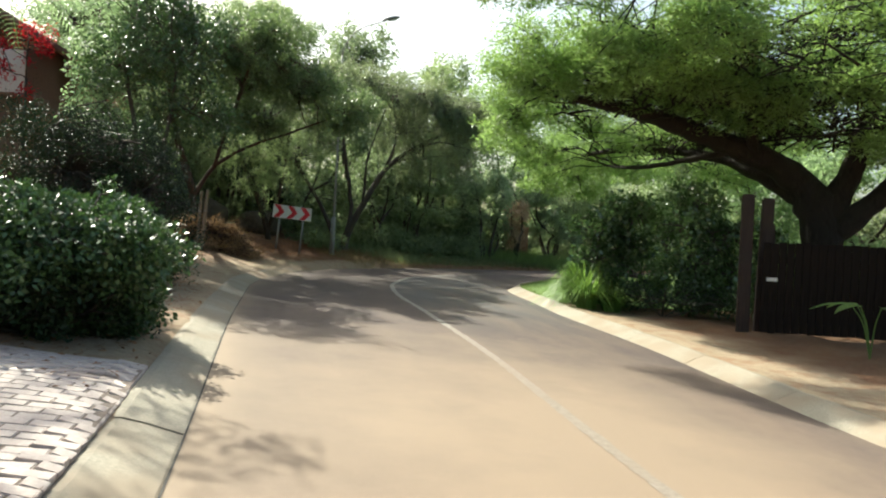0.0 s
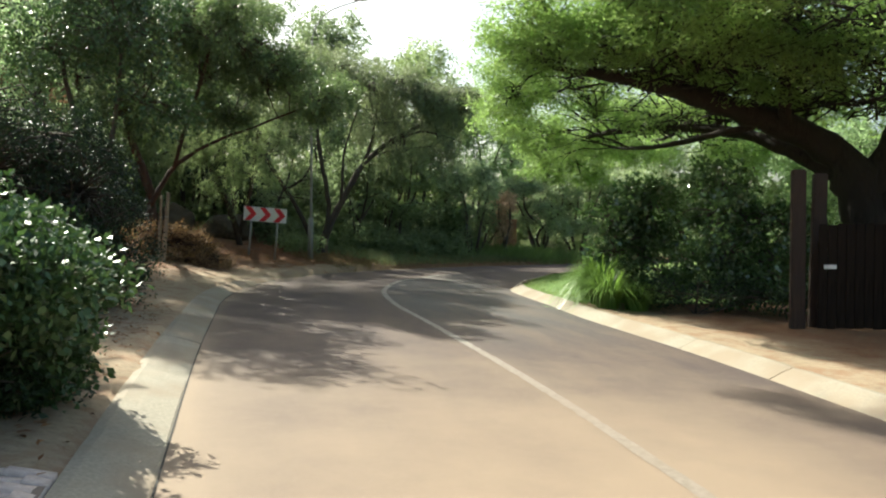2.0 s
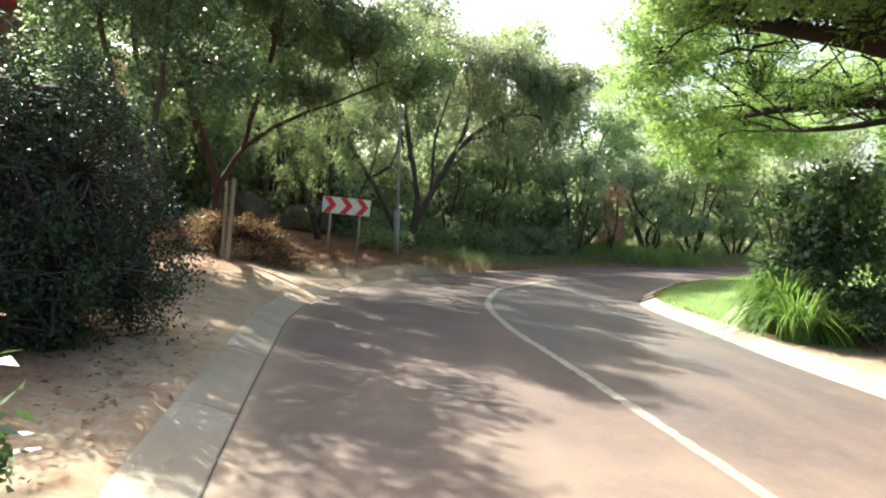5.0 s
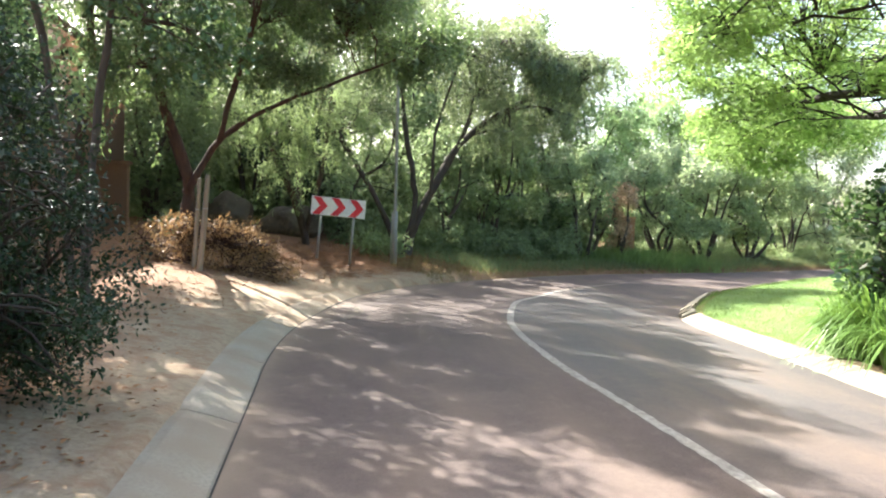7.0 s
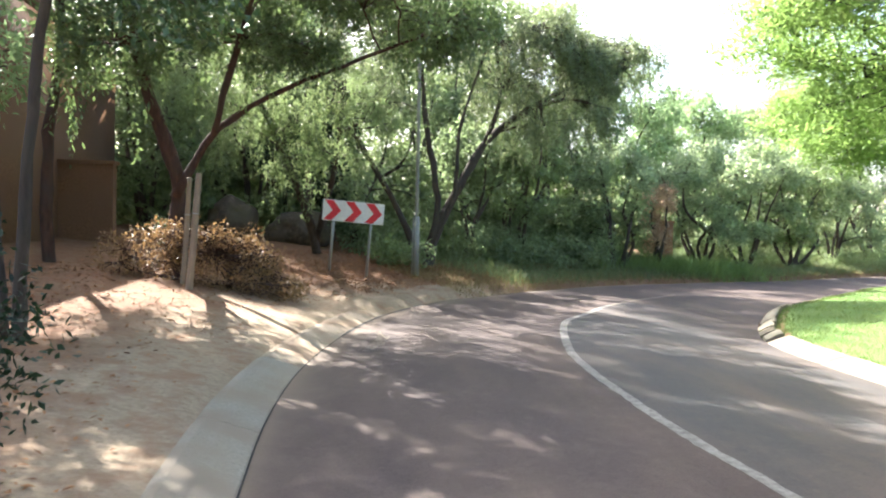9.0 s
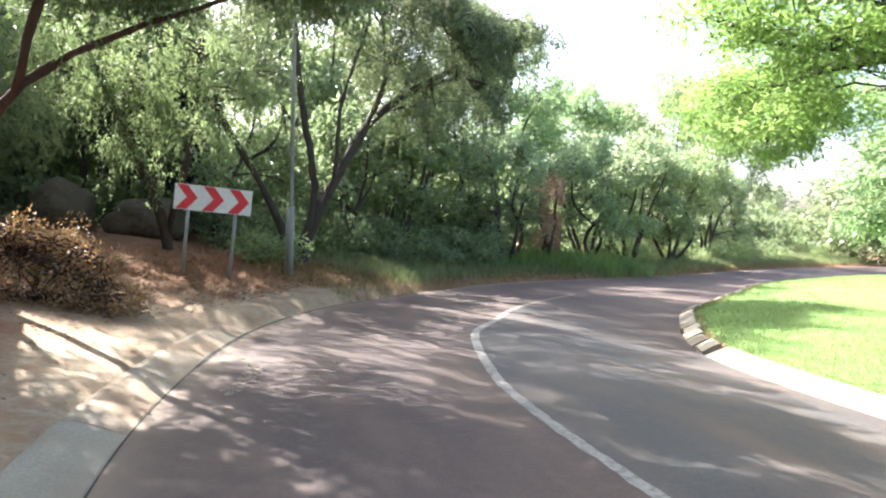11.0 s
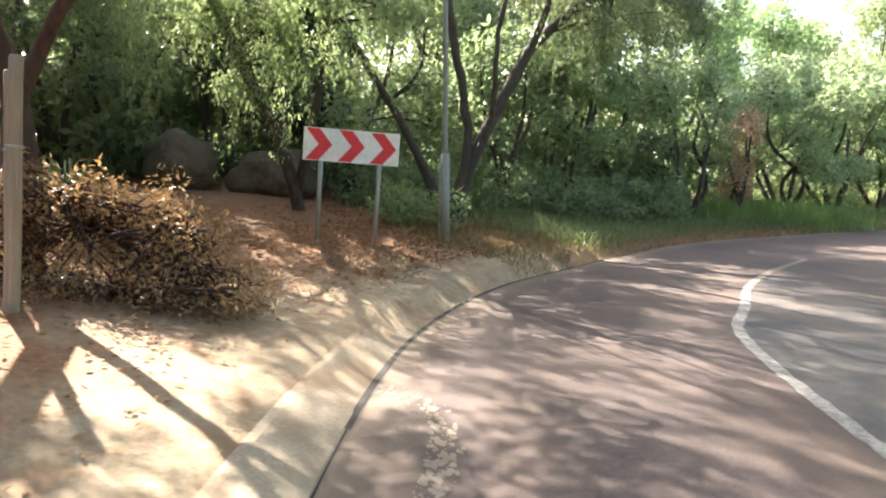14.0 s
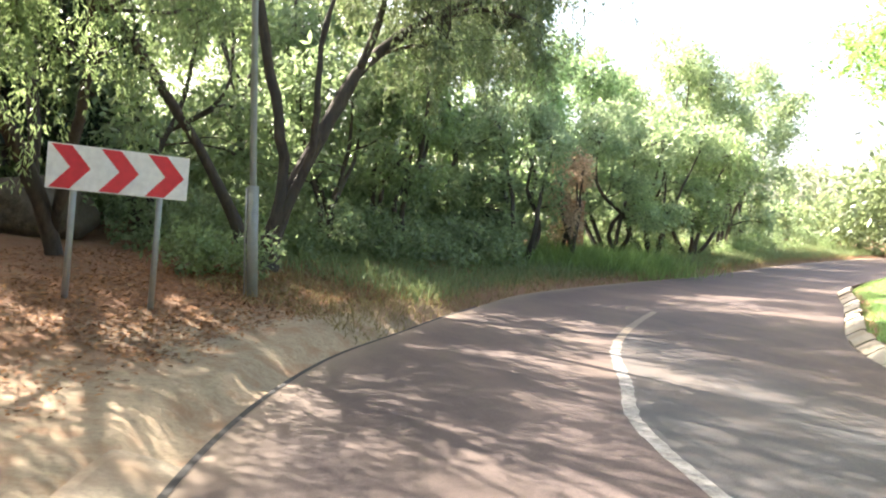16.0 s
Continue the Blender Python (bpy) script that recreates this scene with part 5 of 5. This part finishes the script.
bank_tree(5.0, 34.6, 5.6, 1.5, LEAF_PEPPER, "many-stemmed roadside tree with drooping grey-green leaves", 4, 0.55, 0.35)
bank_tree(8.7, 35.5, 4.6, 1.6, LEAF_SAGE, "bushy leaning roadside tree with grey-green leaves", 3, 0.45)
bank_tree(12.6, 36.9, 5.0, 1.9, LEAF_SAGE, "broad grey-green roadside tree", 4, 0.42)
bank_tree(15.2, 38.4, 5.4, 2.1, LEAF_SAGE, "broad grey-green roadside tree", 4, 0.42)
bank_tree(18.4, 40.2, 5.6, 2.3, LEAF_PEPPER, "rounded roadside tree with dense drooping leaves", 4, 0.42, 0.3)
bank_tree(21.8, 42.4, 5.4, 2.3, LEAF_SAGE, "rounded roadside tree beside the road", 4, 0.42)
bank_tree(27.0, 46.5, 9.8, 3.2, LEAF_SAGE, "tall pale grey-green tree beside the road", 3, 0.42)
bank_tree(3.0, 33.6, 4.6, 1.5, LEAF_SHADE, "small dark roadside tree behind the lamp", 3, 0.5, 0.3)
bank_tree(6.8, 39.4, 11.0, 2.9, LEAF_PEPPER, "taller tree behind the roadside row", 4, 0.5, 0.3)
bank_tree(11.0, 41.6, 9.6, 2.7, LEAF_BRIGHT, "taller light green tree behind the roadside row", 4, 0.45)
bank_tree(15.5, 44.4, 8.6, 2.8, LEAF_BRIGHT, "taller light green tree behind the roadside row", 4, 0.45)
bank_tree(22.5, 47.0, 10.4, 3.2, LEAF_SAGE, "taller tree behind the roadside row", 4, 0.45)
bank_tree(10.4, 35.7, 3.4, 0.65, LEAF_PALE, "withered shrub with pale brown leaves", 3, 0.5, 0.2, 95, (0.10, 0.045), "withered_tree")
part_post = Geo().tube([(8.2, 39.0, 0.3), (8.22, 39.0, 2.5), (8.2, 39.0, 5.0)], [0.1, 0.09, 0.07], 8)
solid("bare_trunk", part_post.mesh("bare_trunk", BARK, True), "straight dark bare trunk among the trees", "tree trunk")


def brick_pillar(x, y, tall):
    """Courses of brick under a wider cap."""
    root = thing("brick_pillar", (x, y, gz(x, y)), "weathered orange-brown brick pillar among the trees", "pillar")
    course = bevelled("course", (0.42, 0.42, 0.075), BRICK_ORANGE, 0.006)
    n = int(tall / 0.087)
    for k in range(n):
        o = part("course", course, root, "", (0.004 * rng.normal(), 0.004 * rng.normal(), -0.1 + 0.087 * k))
        o.rotation_euler = (0, 0, 0.01 * rng.normal())
    part("core", Geo().box((-0.195, -0.195, -0.2), (0.195, 0.195, -0.1 + 0.087 * n)).mesh("core", DARK_MORTAR), root, "recessed mortar")
    part("cap", bevelled("cap", (0.5, 0.5, 0.09), BRICK_ORANGE, 0.012, 0.9), root, "", (0, 0, -0.1 + 0.087 * n))


brick_pillar(10.85, 36.3, 1.9)
bank_tree(-0.6, 33.0, 6.4, 2.2, LEAF_SHADE, "dark tree in the shade behind the sign", 4, 0.35, 0.3)
bank_tree(-4.2, 35.4, 10.0, 2.9, LEAF_SHADE, "dark tall tree in the shade behind the boulders", 4, 0.35, 0.3)
bank_tree(-9.2, 34.0, 10.0, 3.0, LEAF_SHADE, "tall tree at the back of the bank", 4, 0.35, 0.3)
bank_tree(2.2, 38.4, 11.5, 3.0, LEAF_SHADE, "tall tree at the back of the bank", 4, 0.4, 0.3)
bank_tree(-6.8, 38.5, 9.5, 2.9, LEAF_SHADE, "tall tree at the back of the bank", 4, 0.35, 0.3)
bank_tree(-6.6, 31.6, 6.4, 2.0, LEAF_SHADE, "dense dark tree beside the boulders", 4, 0.4, 0.3)
bank_tree(-3.0, 37.6, 8.0, 2.6, LEAF_SHADE, "dark tree closing the shade behind the boulders", 4, 0.3, 0.3)
bank_tree(-7.6, 35.4, 7.0, 2.4, LEAF_SHADE, "dark tree closing the shade behind the boulders", 4, 0.3, 0.3)
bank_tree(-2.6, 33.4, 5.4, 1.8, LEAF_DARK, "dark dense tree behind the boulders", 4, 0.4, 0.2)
bank_tree(17.5, 24.5, 6.0, 2.4, LEAF_BRIGHT, "light green tree behind the lawn", 4, 0.4)
bank_tree(20.5, 29.0, 6.4, 2.6, LEAF_BRIGHT, "light green tree behind the lawn", 4, 0.4)
bank_tree(16.5, 19.0, 6.0, 2.2, LEAF_BRIGHT, "light green tree behind the hedge", 4, 0.35)
bank_tree(13.4, 22.5, 3.4, 1.5, LEAF_PEPPER, "drooping green shrub behind the hedge", 3, 0.35)
bank_tree(10.6, 19.4, 3.2, 1.4, LEAF_BRIGHT, "light green shrub behind the hedge", 3, 0.35)


def undergrowth(name, spots, leaf, label, r=(0.7, 0.6, 0.45), density=40, per=40, size=(0.11, 0.045)):
    spots = np.asarray(spots, float)
    z = ground_z(spots[:, 0], spots[:, 1])
    blobs = [(x, y, zz + r[2] * 0.7, r[0] * k, r[1] * k, r[2] * k) for (x, y), zz, k in zip(spots, z, 0.7 + 0.6 * rng.random(len(spots)))]
    v, f = leaves(blob_points(blobs, density), 0.22, per, *size)
    solid(name, mesh(name, v, f, leaf), label, "undergrowth", kind="stuff")


undergrowth("dark_undergrowth", np.vstack([along(LEFT_EDGE, LEFT_N, 46, 29.5, 46, 3.4, 6.5), np.c_[rng.uniform(-9, 2.4, 44), rng.uniform(32.2, 36, 44)], np.c_[rng.uniform(-1.2, 0.6, 4), rng.uniform(30.4, 31.8, 4)], np.c_[rng.uniform(2.2, 6.0, 12), rng.uniform(31.8, 34.5, 12)], np.c_[rng.uniform(4.0, 9.0, 12), rng.uniform(33.4, 36.0, 12)]]), LEAF_SHADE, "dark shrubs in the shade under the trees", (0.95, 0.8, 0.7), 30, 24, (0.14, 0.056))
undergrowth("green_undergrowth", np.vstack([along(LEFT_EDGE, LEFT_N, 24, 29, 34, 3.2, 5.2), along(LEFT_EDGE, LEFT_N, 54, 34, 47, 1.9, 4.6), np.c_[rng.uniform(-0.3, 0.9, 5), rng.uniform(28.6, 29.6, 5)]]), LEAF_PEPPER, "green shrubs and saplings under the trees", (0.55, 0.5, 0.45))
undergrowth("back_thicket", np.vstack([along(LEFT_EDGE, LEFT_N, 75, 29.5, 52, 6.5, 13), np.c_[rng.uniform(-16, 4, 40), rng.uniform(36, 43, 40)], np.c_[rng.uniform(-16, -6, 18), rng.uniform(30.5, 37, 18)]]), LEAF_SHADE, "dense green thicket closing the back of the bank", (1.5, 1.2, 1.5), 18, 17, (0.28, 0.12))
undergrowth("hedge_undergrowth", np.c_[rng.uniform(13, 24, 34), rng.uniform(16.5, 25, 34)], LEAF_PEPPER, "green shrubs behind the lawn", (1.1, 1.1, 0.9), 30, 26, (0.15, 0.06))

undergrowth("thicket_behind_lamp", np.c_[rng.uniform(1, 9, 26), rng.uniform(36.2, 40.5, 26)], LEAF_SHADE, "dense green thicket behind the roadside trees", (1.3, 1.1, 1.4), 22, 26, (0.21, 0.085))


def high_thicket():
    """Crowns that close the sky between the trees at the back of the bank."""
    blobs = [(rng.uniform(-17, 11), rng.uniform(38, 46), rng.uniform(2.5, 8.0), 2.0, 1.6, 1.5) for _ in range(75)]
    v, f = leaves(blob_points(blobs, 12), 0.5, 26, 0.26, 0.10, 0.2)
    solid("high_thicket", mesh("high_thicket", v, f, LEAF_PEPPER), "tall green thicket at the back of the bank", "undergrowth", kind="stuff")


high_thicket()


def sky_blocking_woods():
    """Unseen tall trees, added behind the start and on both flanks to block low sky light."""
    blobs = []
    for i in range(64):
        a = radians(rng.uniform(100, 262))
        d = rng.uniform(17, 30)
        x, y = 2 + d * math.sin(a) * 0.9, d * math.cos(a) + 3
        if abs(x - 2.3) < 4.2:
            y -= 16
        h = rng.uniform(6, 10)
        r = rng.uniform(2.0, 3.2)
        blobs += [(x, y, h * 0.72, r, r, h * 0.26), (x + r * 0.5, y, h * 0.35, r, r, h * 0.3)]
    v, f = leaves(blob_points(blobs, 5), 0.9, 8, 0.95, 0.5)
    solid("sky_blocking_woods", mesh("sky_blocking_woods", v, f, LEAF_SHADE), "added unseen woods that block low sky light from behind", "woods", kind="stuff")


sky_blocking_woods()


def far_woods():
    """Woods closing the distance all round the bend."""
    spots = []
    for i in range(150):
        a = radians(rng.uniform(-40, 85))
        d = rng.uniform(48, 95)
        spots.append((d * math.sin(a) + 2, d * math.cos(a) + 6, rng.uniform(2.5, 6.0), rng.uniform(2.5, 4.0)))
    blobs = []
    for x, y, zc, r in spots:
        blobs += [(x, y, zc, r, r, zc * 0.5), (x + r * 0.5, y, zc * 0.45, r, r, zc * 0.45)]
    v, f = leaves(blob_points(blobs, 7), 0.85, 12, 0.46, 0.2)
    solid("far_woods", mesh("far_woods", v, f, LEAF_OLIVE), "far hazy woods closing the view", "woods", kind="stuff")


far_woods()


# ---- house behind the left trees ----
def house():
    x0, x1, y0, y1 = -14.0, -6.95, 21.0, 30.0
    z = 0.5
    root = thing("house", (-10, 25, z), "brown brick house with white upper wall behind trees", "house")
    sh = (-10, 25, z)
    part("wall", Geo().box((x0, y0, z - 0.5), (x1, y1, z + 5.4)).mesh("wall", BRICK, shift=sh), root, "brown brick wall")
    part("panel", bevelled("panel", (5.4, 0.06, 1.15), PLASTER, 0.012), root, "smooth white plastered panel", (-10.4 - sh[0], y0 - 0.02 - sh[1], 4.2))
    for k in range(3):
        part("sill", bevelled("sill", (1.7, 0.16, 0.07), BRICK, 0.01), root, "", (-8.5 - 1.9 * k - sh[0], y0 - 0.06 - sh[1], 4.12))
    g = Geo()
    xm, r = (x0 + x1) / 2, 0.5
    v = [(x0 - r, y0 - r, z + 5.3), (xm, y0 - r, z + 7.6), (x1 + r, y0 - r, z + 5.3), (x0 - r, y1 + r, z + 5.3), (xm, y1 + r, z + 7.6), (x1 + r, y1 + r, z + 5.3)]
    g.add(v + [(a, b, c - 0.2) for a, b, c in v], [(0, 1, 4, 3), (1, 2, 5, 4), (9, 10, 7, 6), (10, 11, 8, 7), (0, 6, 7, 1), (1, 7, 8, 2), (3, 4, 10, 9), (4, 5, 11, 10), (0, 3, 9, 6), (2, 8, 11, 5)])
    part("roof", g.mesh("roof", ROOF, shift=sh), root, "clay tile roof")
    wall = thing("garden_wall", (-6.6, 26.55, z), "orange-brown brick garden wall behind the trees", "wall")
    part("wall", bevelled("wall", (1.55, 0.23, 2.7), BRICK, 0.01), wall, "", (0, 0, -0.2))
    part("coping", bevelled("coping", (1.65, 0.33, 0.08), BRICK, 0.012), wall, "", (0, 0, 2.5))


house()
tree("bougainvillea", (-7.2, 19.9), [[(-7.2, 19.9, 0.3, 0.06), (-7.3, 20.0, 2.5, 0.05), (-7.4, 20.2, 5, 0.03)]],
     [(-7.3, 20.0, 5.9, 0.8, 0.6, 0.6), (-7.6, 20.3, 4.6, 0.6, 0.3, 0.14), (-8.2, 20.0, 5.2, 0.7, 0.5, 0.6)],
     LEAF_RED, BARK, "climbing shrub with red bracts on the house wall", 40, 40, (0.08, 0.05), 0.25, category="climber")


# ---- brick paving of the drive, pieces last ----
def paving():
    root = thing("driveway", (-3.2, 1.5, 0), "pale clay brick driveway in dappled sun", "driveway", kind="structure")
    full = bevelled("paver", (0.214, 0.104, 0.06), PAVER, 0.005)
    half = bevelled("half_paver", (0.105, 0.104, 0.06), PAVER, 0.005)
    far, bed = Geo(), Geo()
    count = 0
    kerb_back = lambda y: float(np.interp(y, LEFT_EDGE[:, 1], LEFT_EDGE[:, 0])) - 0.447
    rows_y = -4 + 0.107 * np.arange(95)
    for iy, y in enumerate(rows_y):
        x_end = kerb_back(y)
        for ix in range(28):
            short = ix == 0 and iy % 2
            ln = 0.105 if short else 0.214
            x = x_end - ln / 2
            x_end -= ln + 0.004
            z = gz(x, y) - 0.044 + 0.0015 * rng.normal()
            fall = (gz(x - 0.15, y) - gz(x + 0.15, y)) / 0.3
            rise = (gz(x, y + 0.15) - gz(x, y - 0.15)) / 0.3
            if y > 2.0 and x > -3.3 and count < 300:
                count += 1
                o = part("brick", half if short else full, root, "", (x + 3.2, y - 1.5, z))
                o.rotation_euler = (math.atan(rise) + 0.008 * rng.normal(), math.atan(fall) + 0.008 * rng.normal(), 0.010 * rng.normal())
            else:
                a, b, h = ln / 2, 0.052, 0.06
                v = [(x + sx * a, y + sy * b, z + up * h - fall * sx * a + rise * sy * b) for up in (0, 1) for sx, sy in ((-1, -1), (1, -1), (1, 1), (-1, 1))]
                far.add(v, [(3, 2, 1, 0), (4, 5, 6, 7), (0, 1, 5, 4), (1, 2, 6, 5), (2, 3, 7, 6), (3, 0, 4, 7)])
    # dark jointing sand just under the brick faces
    ys = np.arange(-4, 6.15, 0.3)
    v = [(kerb_back(y) - 6.0 * t, y, gz(kerb_back(y) - 6.0 * t, y) + 0.0125) for y in ys for t in np.linspace(0, 1, 25)]
    bed.add(v, [(25 * j + i + 1, 25 * j + i, 25 * (j + 1) + i, 25 * (j + 1) + i + 1) for j in range(len(ys) - 1) for i in range(24)])
    part("bed", bed.mesh("bed", DARK_MORTAR, shift=(-3.2, 1.5, 0)), root, "dark sand in the joints")
    ob = part("paving", far.mesh("paving", PAVER, shift=(-3.2, 1.5, 0)), root, "further bricks of the drive")
    tagged(ob, kind="stuff")


paving()
